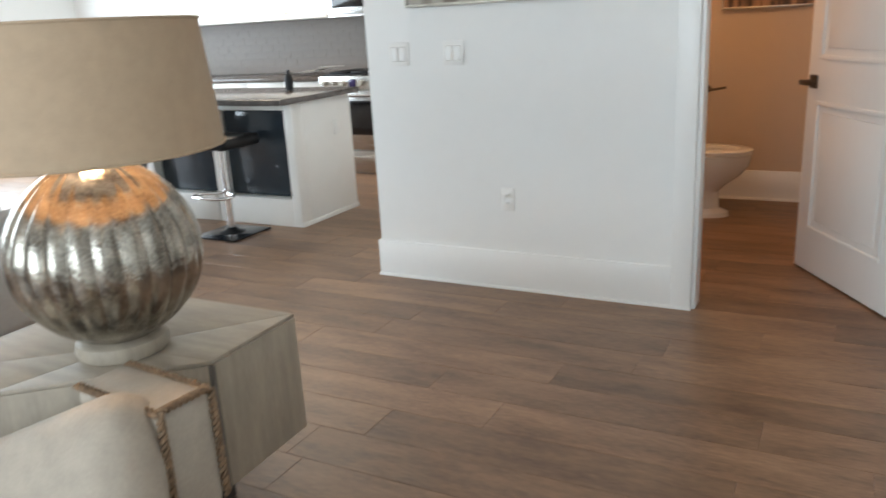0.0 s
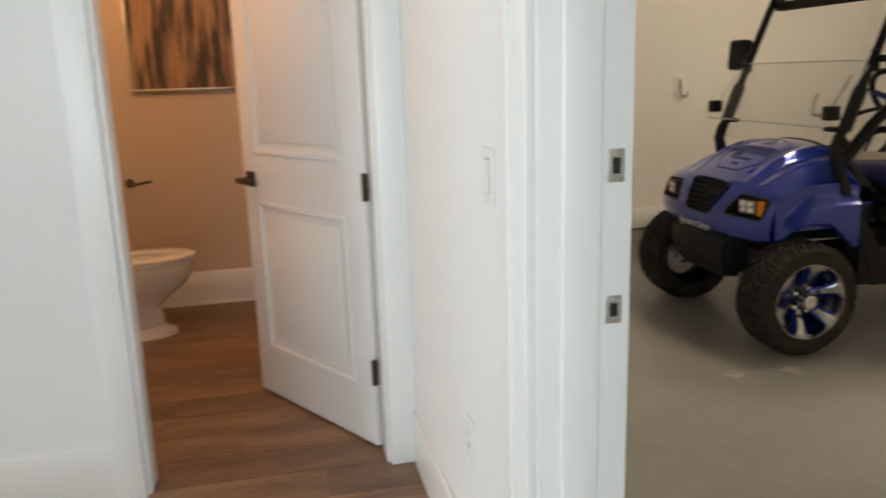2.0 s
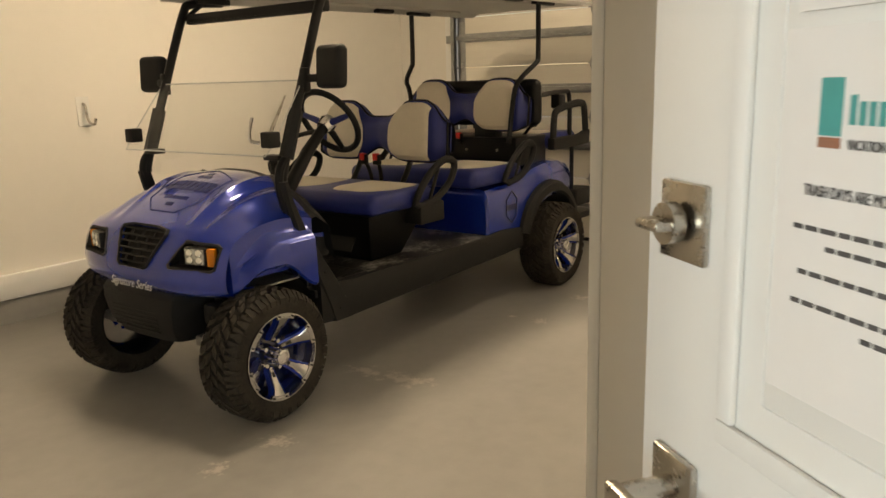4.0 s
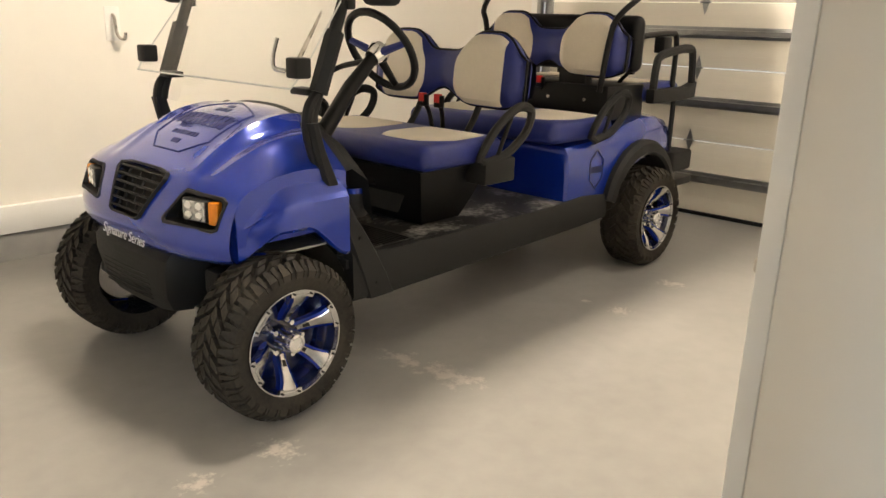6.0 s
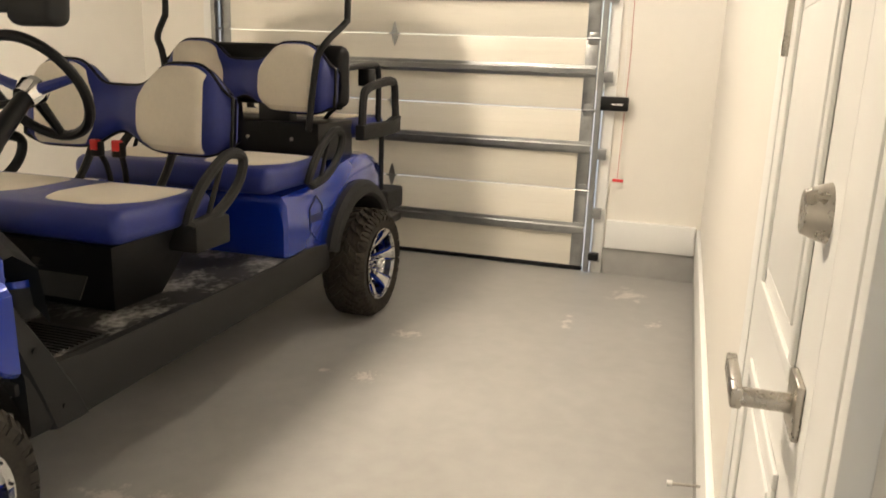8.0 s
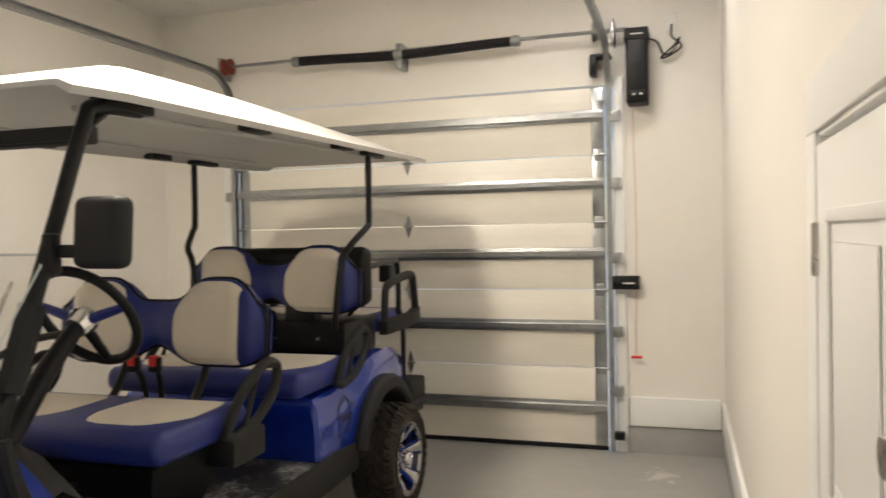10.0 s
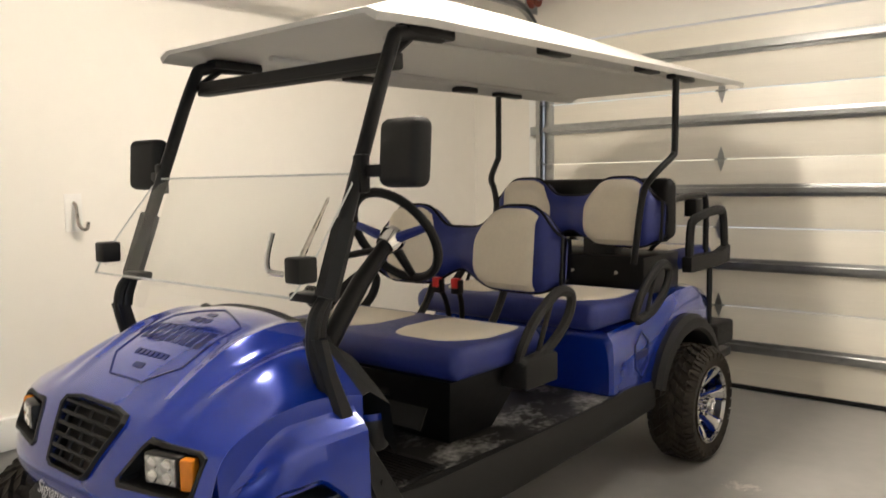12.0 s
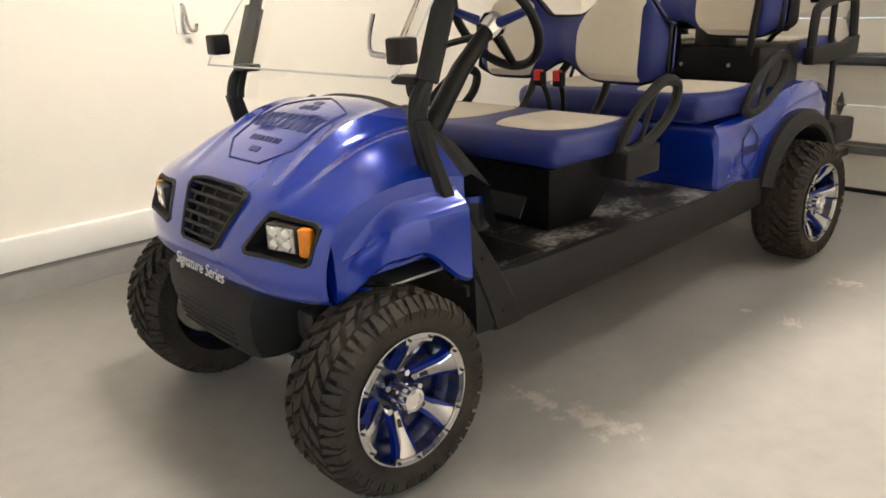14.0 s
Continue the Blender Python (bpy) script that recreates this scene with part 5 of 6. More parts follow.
# steering
sc = Vector((3.40, CY - 0.28, 1.185))
ax = Vector((0.86, 0, 0.52)).normalized()
t1 = Vector((0, 1, 0))
t2 = ax.cross(t1)
rim = [sc + (t1 * math.cos(a) + t2 * math.sin(a)) * 0.178 for a in [2 * math.pi * k / 40 for k in range(40)]]
sw = part("steering_wheel", tube(rim, 0.0165, 10, closed=True), BLACK, cart, "black steering wheel with chrome hub")
for a in (0.25, math.pi - 0.25, -math.pi / 2):
    part("spoke", tube([sc - ax * 0.025, sc + (t1 * math.cos(a) + t2 * math.sin(a)) * 0.165], [0.020, 0.014], 8), VINYL_B if a > 0 else BLACK, sw)
part("hub", tube([sc - ax * 0.06, sc - ax * 0.02, sc + ax * 0.005], [0.035, 0.05, 0.042], 18), CHROME, sw, "chrome steering hub")
part("steering_column", tube([sc - ax * 0.05, Vector((3.24, CY - 0.27, 1.04)), Vector((3.04, CY - 0.27, 0.80))], [0.026, 0.032, 0.036], 12), BLACK, cart, "black steering column")
part("shift_lever", tube(smooth_line([sc - ax * 0.08, sc + Vector((-0.06, 0.12, -0.06)), sc + Vector((-0.05, 0.21, -0.08)), sc + Vector((-0.11, 0.25, -0.12))], 4), 0.012, 8), BLACK, cart)
cup = part("cup_holder", lathe([(0.052, 0.555), (0.060, 0.565), (0.060, 0.66), (0.048, 0.66), (0.046, 0.60), (0, 0.60)], 24, "z", (3.11, CY - 0.43, 0)), TEXT_BLACK, cart, "cup holder with a blue rim")
part("rim", lathe([(0.044, 0.662), (0.044, 0.676), (0.064, 0.676), (0.064, 0.655)], 24, "z", (3.11, CY - 0.43, 0)), BLUE, cup, "blue rim")
part("pedal", bx((3.06, CY - 0.40, 0.44), (3.10, CY - 0.30, 0.52), 0.008), BLACK, cart)


# seats
def cushion(x0, x1, z0, z1, name, label):
    body = bx((x0, CY - 0.515, z0), (x1, CY + 0.515, z1), 0.045, seg=4)
    for v in body.verts:
        f = (v.co.x - x0) / (x1 - x0)
        s = (v.co.y - CY) / 0.515
        if v.co.z > (z0 + z1) / 2:
            v.co.z += 0.022 * (1 - (2 * f - 1) ** 4) - 0.018 * math.exp(-(s / 0.12) ** 2)
        v.co.x += 0.02 * (s * s) if f < 0.3 else 0
    c = part(name, body, VINYL_B, cart, label)
    for sg in (-1, 1):
        top = []
        for i in range(15):
            u = i / 14
            row = []
            for k in range(13):
                w_ = k / 12
                hwid = 0.055 + 0.155 * math.sqrt(min(u / 0.35, 1))
                y = CY + sg * 0.255 + (2 * w_ - 1) * hwid * (1 + 0.06 * (1 - u))
                x = x0 + 0.10 + (x1 - x0 - 0.12) * u
                f = (x - x0) / (x1 - x0)
                e = 1 - max(abs(2 * w_ - 1), abs(2 * u - 1)) ** 6
                s = (y - CY) / 0.515
                row.append(Vector((x, y, z1 + 0.016 * (1 - (2 * f - 1) ** 4) - 0.018 * math.exp(-(s / 0.12) ** 2) - 0.006 + 0.013 * e)))
            top.append(row)
        part("seat_insert", loft(top, closed=False), VINYL_C, c, "cream vinyl seat insert")
    return c


def lobe_top(s):
    a = abs(s)
    return 0.255 + 0.095 * math.exp(-((a - 0.285) / 0.15) ** 4) - 0.30 * max(a - 0.40, 0) ** 1.5 * 3.0


def lobe_bot(s):
    a = abs(s)
    return 0.075 * math.exp(-(a / 0.11) ** 2) + 0.28 * max(a - 0.38, 0) ** 1.5 * 3.0


def backrest(xf, z0, hgt, name, label, lean=0.10, depth=0.105):
    """Twin-lobed seat back facing the nose: navy shell, cream panels, black piping."""
    k = hgt / 0.35
    ss = [-0.505 + 1.01 * i / 60 for i in range(61)]

    def pt(s, zz, d):
        zb, zt = lobe_bot(s) * k, lobe_top(s) * k
        zb, zt = min(zb, (zb + zt) / 2), max(zt, (zb + zt) / 2)
        q = zb + (zt - zb) * zz
        return Vector((xf + lean * q + d, CY + s, z0 + q))
    prof = [(0.0, depth * 0.55), (0.0, depth * 0.30), (0.05, 0.022), (0.15, 0.004), (0.35, -0.006), (0.65, -0.006), (0.85, 0.004), (0.95, 0.022), (1.0, depth * 0.3), (1.0, depth * 0.55), (0.97, depth * 0.85), (0.85, depth), (0.15, depth), (0.03, depth * 0.85)]
    sec = []
    for s in ss:
        a = abs(s) / 0.505
        rnd = 0.045 * sstep((a - 0.86) / 0.14) + 0.010 * math.exp(-((abs(s) - 0.0) / 0.05) ** 2)
        sec.append([pt(s, u, d + (rnd if d < depth * 0.5 else -rnd * 0.4)) for u, d in prof])
    c = part(name, loft(sec), VINYL_B, cart, label)
    for sg in (-1, 1):
        pan = []
        for i in range(19):
            w_ = i / 18
            s_in = 0.10
            s_out = 0.405
            row = []
            for j in range(13):
                u = 0.02 + 0.96 * j / 12
                inner = s_in + 0.075 * (2 * u - 1) ** 4
                s = inner + (s_out - inner) * w_
                e = 0.004 + 0.011 * (1 - max(abs(2 * u - 1), abs(2 * w_ - 1)) ** 8)
                base = -0.006 if 0.15 < u < 0.85 else -0.006 + 0.034 * ((abs(u - 0.5) - 0.35) / 0.15) ** 2
                row.append(pt(sg * s, u, base - e))
            pan.append(row)
        part("back_panel", loft(pan, closed=False), VINYL_C, c, "cream vinyl back panel")
    ring = [pt(s, 1.0, depth * 0.42) + Vector((0, 0, 0.003)) for s in ss] + [pt(s, 0.0, depth * 0.42) - Vector((0, 0, 0.003)) for s in ss[::-1]]
    part("piping", tube(ring, 0.007, 6, closed=True), BLACK, c, "black piping")
    shell = [[pt(s * 0.985, u, depth + d) for u, d in ((0.04, -0.01), (0.10, 0.02), (0.5, 0.035), (0.9, 0.02), (0.97, -0.01))] for s in ss]
    part("back_shell", loft(shell, closed=False), BLACK, c, "black plastic seat shell")
    return c


cushion(3.42, 3.98, 0.69, 0.795, "front_seat_cushion", "navy and cream front bench cushion")
backrest(4.065, 0.912, 0.35, "front_backrest", "navy and cream twin-lobed backrest")
for sg in (-1, 1):
    part("backrest_post", tube(smooth_line([(3.93, CY + sg * 0.20, 0.70), (4.05, CY + sg * 0.20, 0.76), (4.155, CY + sg * 0.20, 0.90), (4.19, CY + sg * 0.20, 1.05)], 4), 0.017, 10), TUBE, cart)
sec = []
for zz, xa, xb, hw in ((0.412, 3.60, 3.86, 0.345), (0.50, 3.56, 3.90, 0.38), (0.62, 3.49, 3.93, 0.44), (0.688, 3.45, 3.95, 0.475)):
    sec.append([Vector((xa, CY - hw, zz)), Vector((xb, CY - hw, zz)), Vector((xb, CY + hw, zz)), Vector((xa, CY + hw, zz))])
pd = part("seat_pedestal", loft(sec), BLACK, cart, "glossy black seat pedestal")
part("pedestal_panel", moved(bx((-0.004, -0.30, -0.09), (0.004, 0.30, 0.09), 0.003), Matrix.Translation((3.535, CY, 0.555)) @ pose(0, 0, 0, 0, 30, 0)), DARK, pd)
part("key_switch", tube([(3.525, CY - 0.12, 0.590), (3.495, CY - 0.12, 0.600)], 0.018, 12), BLACK, pd)
part("seat_side_block", bx((3.78, CY - 0.565, 0.60), (4.0, CY - 0.44, 0.715), 0.012), TEXT_BLACK, cart)
part("seat_side_block", bx((3.78, CY + 0.44, 0.60), (4.0, CY + 0.565, 0.715), 0.012), TEXT_BLACK, cart)


def hip_loop(x, z, sg, name="hip_restraint"):
    yy = CY + sg * 0.545
    line = smooth_line([(x, yy, z), (x + 0.10, yy, z + 0.115), (x + 0.25, yy, z + 0.205), (x + 0.345, yy, z + 0.205), (x + 0.375, yy, z + 0.165), (x + 0.33, yy, z + 0.085), (x + 0.20, yy, z + 0.005), (x + 0.05, yy, z - 0.025)], 5)
    lp = part(name, tube(line, 0.0185, 8, closed=True, flat=1.2), TEXT_BLACK, cart, "black looped hip restraint")
    part("strut", tube([(x + 0.13, yy, z + 0.00), (x + 0.22, yy, z + 0.17)], 0.010, 8), TEXT_BLACK, lp)


for sg in (-1, 1):
    hip_loop(3.755, 0.725, sg)
    hip_loop(4.68, 0.745, sg)

# rear body
sec = []
for x, zt, zb, hw in ((4.50, 0.665, 0.405, 0.515), (4.515, 0.70, 0.395, 0.532), (4.60, 0.705, 0.39, 0.535), (4.95, 0.72, 0.385, 0.535), (5.10, 0.775, 0.50, 0.535), (5.28, 0.80, 0.56, 0.535), (5.48, 0.80, 0.56, 0.53), (5.64, 0.76, 0.54, 0.515), (5.72, 0.68, 0.53, 0.49)):
    row = []
    for s, zz in ((-1, zb), (-1.0, (zb + zt) / 2), (-0.985, zt - 0.05), (-0.93, zt - 0.008), (-0.86, zt), (0.86, zt), (0.93, zt - 0.008), (0.985, zt - 0.05), (1.0, (zb + zt) / 2), (1, zb)):
        row.append(Vector((x, CY + s * hw, zz)))
    sec.append(row)
rb = part("rear_body", loft(sec), BLUE, cart, "glossy blue rear body")
hx = [(4.78 + 0.075 * math.cos(a), 0.555 + 0.105 * math.sin(a)) for a in [math.pi / 6 + math.pi / 3 * k for k in range(6)]]
bd = part("side_badge", tube([(x, CY - 0.5365, zz) for x, zz in hx], 0.004, 6, closed=True), HB, cart, "dark hexagonal side badge")
part("badge_bars", bx((4.72, CY - 0.5375, 0.535), (4.84, CY - 0.5355, 0.572)), HB, bd)
for sg in (-1, 1):
    sec = []
    for k in range(23):
        a = math.pi * (0.10 + 0.86 * k / 22)
        c0, s0 = -math.cos(a), math.sin(a)
        ro = 0.40 + 0.03 * s0
        ri = 0.345
        row = []
        for r, q in ((ri, 0.48), (ri, 0.585), (ri + 0.015, 0.597), (ro - 0.02, 0.590), (ro, 0.565), (ro, 0.48)):
            row.append(Vector((RX + c0 * r * 1.02, CY + sg * q, AZ + 0.02 + s0 * r)))
        sec.append(row)
    part("rear_fender_flare", loft(sec), TEXT_BLACK, cart, "textured dark grey wheel arch flare")
    lin = [[Vector((RX + 0.35 * math.cos(a), CY + sg * q, AZ + 0.02 + 0.35 * math.sin(a))) for q in (0.30, 0.535)] for a in [math.pi * (0.04 + 0.92 * k / 20) for k in range(21)]]
    part("wheel_arch_liner", loft(lin, closed=False), BLACK, cart)
part("rear_bumper", bx((5.66, CY - 0.56, 0.425), (5.93, CY + 0.56, 0.555), 0.02, seg=3), TEXT_BLACK, cart, "textured dark grey rear step bumper")
part("rear_footplate", bx((5.76, CY - 0.45, 0.28), (6.20, CY + 0.45, 0.33), 0.006), TUBE, cart)
for sg in (-1, 1):
    part("footplate_bracket", bx((5.77, min(CY + sg * 0.42, CY + sg * 0.45), 0.28), (5.86, max(CY + sg * 0.42, CY + sg * 0.45), 0.50), 0.004), TUBE, cart)
cushion(4.35, 4.97, 0.715, 0.82, "middle_seat_cushion", "navy and cream middle bench cushion")
backrest(4.995, 1.030, 0.345, "middle_backrest", "navy and cream twin-lobed backrest")
part("battery_cover", bx((4.98, CY - 0.45, 0.79), (5.40, CY + 0.45, 0.985), 0.012), BLACK, cart, "black box under the rear seat")
for s in (-0.18, 0.24):
    part("back_support", bx((5.02, CY + s - 0.09, 0.90), (5.10, CY + s + 0.09, 1.08), 0.006), BLACK, cart)
for s in (-0.30, -0.05, 0.12, 0.30):
    part("bolt", tube([(4.985, CY + s, 0.90), (4.975, CY + s, 0.90)], 0.010, 8), NICKEL, cart)
rc = part("rear_seat_cushion", bx((5.36, CY - 0.46, 0.875), (5.86, CY + 0.46, 0.985), 0.045, seg=4), VINYL_B, cart, "navy and cream rear-facing seat cushion")
part("seat_insert", bx((5.38, CY - 0.40, 0.975), (5.66, CY + 0.40, 0.995), 0.009), VINYL_C, rc, "cream vinyl seat insert")
part("rear_back_pad", bx((5.20, CY - 0.49, 1.05), (5.30, CY + 0.49, 1.37), 0.05, seg=4), BLACK, cart, "black rear seat pad")
for sg in (-1, 1):
    yy = CY + sg * 0.50
    sec = []
    line = smooth_line([(5.41, yy, 0.92), (5.425, yy, 1.09), (5.47, yy, 1.145), (5.65, yy, 1.175), (5.83, yy, 1.185), (5.895, yy, 1.15), (5.925, yy, 0.96)], 5)
    gb = part("grab_bar", tube(line, 0.022, 8, flat=1.25), TEXT_BLACK, cart, "black moulded grab bar")
    part("grab_base", prism([(5.38, 0.872), (5.78, 0.872), (5.94, 0.885), (5.95, 0.985), (5.82, 0.955), (5.38, 0.955)], min(yy - 0.028, yy + 0.028), max(yy - 0.028, yy + 0.028), "y", 0.008), TEXT_BLACK, gb)
    part("grab_leg", tube([(5.70, yy, 0.88), (5.70, yy, 0.50)], 0.016, 8), TUBE, gb)
part("rear_handrail", tube(smooth_line([(5.25, CY - 0.46, 1.255), (5.62, CY - 0.46, 1.275), (5.73, CY - 0.46, 1.24), (5.74, CY - 0.46, 0.95)], 6), 0.017, 10), TUBE, cart, "black bent handrail")
part("rail_pad", bx((5.50, CY - 0.50, 1.16), (5.60, CY - 0.43, 1.255), 0.01), BLACK, cart)
for x, zz, s in ((4.02, 0.80, 0.03), (4.03, 0.80, -0.03), (4.97, 0.86, 0.0), (5.28, 0.95, -0.26), (5.32, 0.95, 0.30)):
    bl = part("seat_belt_stalk", tube(smooth_line([(x + 0.05, CY + s, zz - 0.06), (x + 0.03, CY + s * 1.3, zz + 0.05), (x, CY + s * 1.6, zz + 0.11)], 4), 0.012, 8), BLACK, cart, "black seat belt stalk with red button")
    part("buckle", bx((x - 0.025, CY + s * 1.6 - 0.022, zz + 0.09), (x + 0.012, CY + s * 1.6 + 0.022, zz + 0.15), 0.005), BLACK, bl)
    part("release_button", bx((x - 0.030, CY + s * 1.6 - 0.017, zz + 0.115), (x - 0.0, CY + s * 1.6 + 0.017, zz + 0.158), 0.004), RED, bl, "red release button")
part("belt_webbing", tube(smooth_line([(3.70, CY + 0.42, 0.82), (3.60, CY + 0.40, 0.87), (3.56, CY + 0.37, 0.93), (3.62, CY + 0.36, 0.89), (3.60, CY + 0.34, 0.84)], 4), 0.022, 6), BLACK, cart, "bundled black seat belt")

# ---- hall and living room things ----


def switch_plate(name, at, facing, gangs, kind_word):
    """A wall plate; facing 'y' on the partition, 'x' on the side wall."""
    sw = thing(name, at, "white %s on the painted wall" % kind_word, name.replace("_", " "))
    wd, ht = (0.116, 0.118) if gangs == 2 else (0.072, 0.118)

    def b(u0, u1, z0, z1, d0, d1, bev):
        if facing == "y":
            return bx((at[0] + u0, at[1] - d1, at[2] + z0), (at[0] + u1, at[1] - d0, at[2] + z1), bev)
        return bx((at[0] - d1, at[1] + u0, at[2] + z0), (at[0] - d0, at[1] + u1, at[2] + z1), bev)
    part("plate", b(-wd / 2, wd / 2, -ht / 2, ht / 2, 0.0004, 0.006, 0.002), WHITE, sw)
    for k in range(gangs):
        c = (k - (gangs - 1) / 2) * 0.046
        if kind_word == "outlet":
            for dz in (-0.020, 0.020):
                o = part("socket", b(c - 0.016, c + 0.016, dz - 0.014, dz + 0.014, 0.0055, 0.008, 0.003), WHITE, sw)
                for e in (-0.006, 0.006):
                    part("slot", b(c + e - 0.0012, c + e + 0.0012, dz - 0.002, dz + 0.007, 0.0075, 0.0084, 0), DARK, o)
        else:
            part("rocker", b(c - 0.017, c + 0.017, -0.034, 0.034, 0.0065, 0.0105, 0.003), TRIM, sw)
            part("rocker_gap", b(c - 0.0195, c + 0.0195, -0.0365, 0.0365, 0.0055, 0.0064, 0), NICKEL, sw)
    return sw


switch_plate("light_switch", (-1.959, 3.78, 1.217), "y", 2, "double rocker light switch")
switch_plate("light_switch", (-1.643, 3.78, 1.214), "y", 2, "double rocker light switch")
switch_plate("wall_outlet", (-1.372, 3.78, 0.481), "y", 1, "outlet")
switch_plate("light_switch", (0.50, 2.72, 1.19), "x", 1, "rocker light switch")
switch_plate("wall_outlet", (0.50, 2.93, 0.49), "x", 1, "outlet")


def picture(name, x0, x1, z0, z1, y, mat, frame_mat, label):
    p_ = thing(name, ((x0 + x1) / 2, y, z0), label, "painting")
    part("canvas", bx((x0 + 0.012, y - 0.028, z0 + 0.012), (x1 - 0.012, y - 0.002, z1 - 0.012)), mat, p_)
    f = bmesh.new()
    for a, b in (((x0, z0), (x1, z0 + 0.014)), ((x0, z1 - 0.014), (x1, z1)), ((x0, z0 + 0.014), (x0 + 0.014, z1 - 0.014)), ((x1 - 0.014, z0 + 0.014), (x1, z1 - 0.014))):
        bx((a[0], y - 0.042, a[1]), (b[0], y - 0.001, b[1]), 0.003, f)
    part("picture_frame", f, frame_mat, p_)
    return p_


SILVER = material("silver_leaf", (0.60, 0.57, 0.50), 0.35, metal=0.7, vary=0.15, scale=20)
pc = picture("painting", -1.885, -0.835, 1.442, 2.08, 3.78, ART_SPOTS, SILVER, "abstract grey spotted print in a thin silver frame")
picture("painting", -0.725, -0.075, 1.342, 1.98, 6.16, ART_WOOD, SILVER, "streaked brown canvas in a thin pale frame")

# toilet, seen from its side
TY = 5.62
toi = thing("toilet", (-0.75, TY, 0), "white ceramic toilet with an open seat", "toilet")


def oval(cx, rx, ry, zz, n=28):
    return [Vector((cx + rx * math.cos(2 * math.pi * k / n), TY + ry * math.sin(2 * math.pi * k / n), zz)) for k in range(n)]


part("base", loft([oval(-0.79, 0.25, 0.125, 0.0), oval(-0.79, 0.245, 0.12, 0.03), oval(-0.81, 0.205, 0.10, 0.055), oval(-0.81, 0.195, 0.10, 0.17), oval(-0.78, 0.215, 0.115, 0.22), oval(-0.745, 0.262, 0.152, 0.28), oval(-0.725, 0.295, 0.178, 0.35), oval(-0.72, 0.305, 0.185, 0.415)]), CERAMIC, toi)
part("rim", loft([oval(-0.72, 0.305, 0.185, 0.416), oval(-0.72, 0.312, 0.19, 0.43), oval(-0.72, 0.30, 0.18, 0.437), oval(-0.71, 0.22, 0.125, 0.437), oval(-0.71, 0.20, 0.11, 0.38), oval(-0.71, 0.08, 0.05, 0.28)], caps=False), CERAMIC, toi)
part("seat", loft([oval(-0.72, 0.31, 0.188, 0.438), oval(-0.72, 0.315, 0.19, 0.455), oval(-0.72, 0.30, 0.178, 0.462), oval(-0.71, 0.225, 0.125, 0.460), oval(-0.71, 0.215, 0.12, 0.440)], caps=False), CERAMIC, toi)
part("tank", bx((-1.28, TY - 0.22, 0.42), (-1.08, TY + 0.22, 0.78), 0.03, seg=3), CERAMIC, toi)
part("tank_lid", bx((-1.29, TY - 0.23, 0.782), (-1.07, TY + 0.23, 0.815), 0.012), CERAMIC, toi)
part("lid", moved(bx((-0.02, -0.185, 0), (0.02, 0.185, 0.40), 0.018), Matrix.Translation((-1.03, TY, 0.46)) @ pose(0, 0, 0, 0, -10, 0)), CERAMIC, toi)
tr = thing("paper_holder", (-0.74, 6.16, 0.80), "dark bronze paper holder on the wall", "paper holder")
part("plate", lathe([(0, 0), (0.028, 0), (0.028, -0.012), (0, -0.012)], 16, "y", (-0.80, 6.159, 0.80)), BRONZE, tr)
part("arm", tube(smooth_line([(-0.80, 6.15, 0.80), (-0.80, 6.09, 0.80), (-0.76, 6.075, 0.80), (-0.66, 6.075, 0.815)], 4), 0.009, 8), BRONZE, tr)

# end table, lamp, chair, sofa
TT = 0.55
V = [(-1.285, 1.935), (-1.273, 1.575), (-1.675, 1.215), (-2.01, 1.215), (-2.01, 1.935)]
tb = thing("end_table", (-1.65, 1.58, 0), "whitewashed wooden block end table", "end table")
cen = (-1.59, 1.56)
part("carcass", prism(V, 0.17, TT - 0.0125, "z", 0.004), GREYWOOD, tb)
for a, b in zip(V, V[1:] + V[:1]):
    tri = [(q[0] * 0.994 + cen[0] * 0.006, q[1] * 0.994 + cen[1] * 0.006) for q in (a, b, cen)]
    part("top_wedge", prism(tri, TT - 0.012, TT, "z", 0.003), GREYWOOD, tb)
for a, b in zip(V, V[1:]):
    part("corner_strip", prism([(b[0] + 0.004, b[1] - 0.008), (b[0] + 0.004, b[1] + 0.004), (b[0] - 0.012, b[1] + 0.004), (b[0] - 0.012, b[1] - 0.008)], 0.17, TT - 0.013, "z"), material("grey_seam", (0.16, 0.14, 0.12), 0.7), tb)
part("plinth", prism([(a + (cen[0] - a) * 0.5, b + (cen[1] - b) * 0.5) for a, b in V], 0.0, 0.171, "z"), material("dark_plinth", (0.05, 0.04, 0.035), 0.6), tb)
LXY = (-1.572, 1.55)
tl = thing("table_lamp", (*LXY, TT), "ribbed mercury-glass table lamp with a linen drum shade, lit", "table lamp")
part("foot", lathe([(0, TT + 0.0015), (0.118, TT + 0.0015), (0.122, TT + 0.018), (0.118, TT + 0.040), (0.10, TT + 0.050), (0, TT + 0.050)], 40, "z", (*LXY, 0)), GREYWOOD, tl, "grey round wooden foot")
body = []
for k in range(41):
    t = k / 40
    a = math.pi * (0.10 + 0.84 * t)
    r = 0.242 * math.sin(a) ** 0.82
    zz = TT + 0.050 + 0.475 * ((1 - math.cos(math.pi * t)) / 2 * 0.35 + t * 0.65)
    row = []
    for i in range(144):
        b = 2 * math.pi * i / 144
        rr = r * (1 + 0.045 * (abs(math.sin(b * 12)) - 0.6) * min(1, 4 * t, 6 * (1 - t) + 0.15))
        row.append(Vector((LXY[0] + rr * math.cos(b), LXY[1] + rr * math.sin(b), zz)))
    body.append(row)
part("body", loft(body), MERCURY, tl, "ribbed silver mercury-glass body")
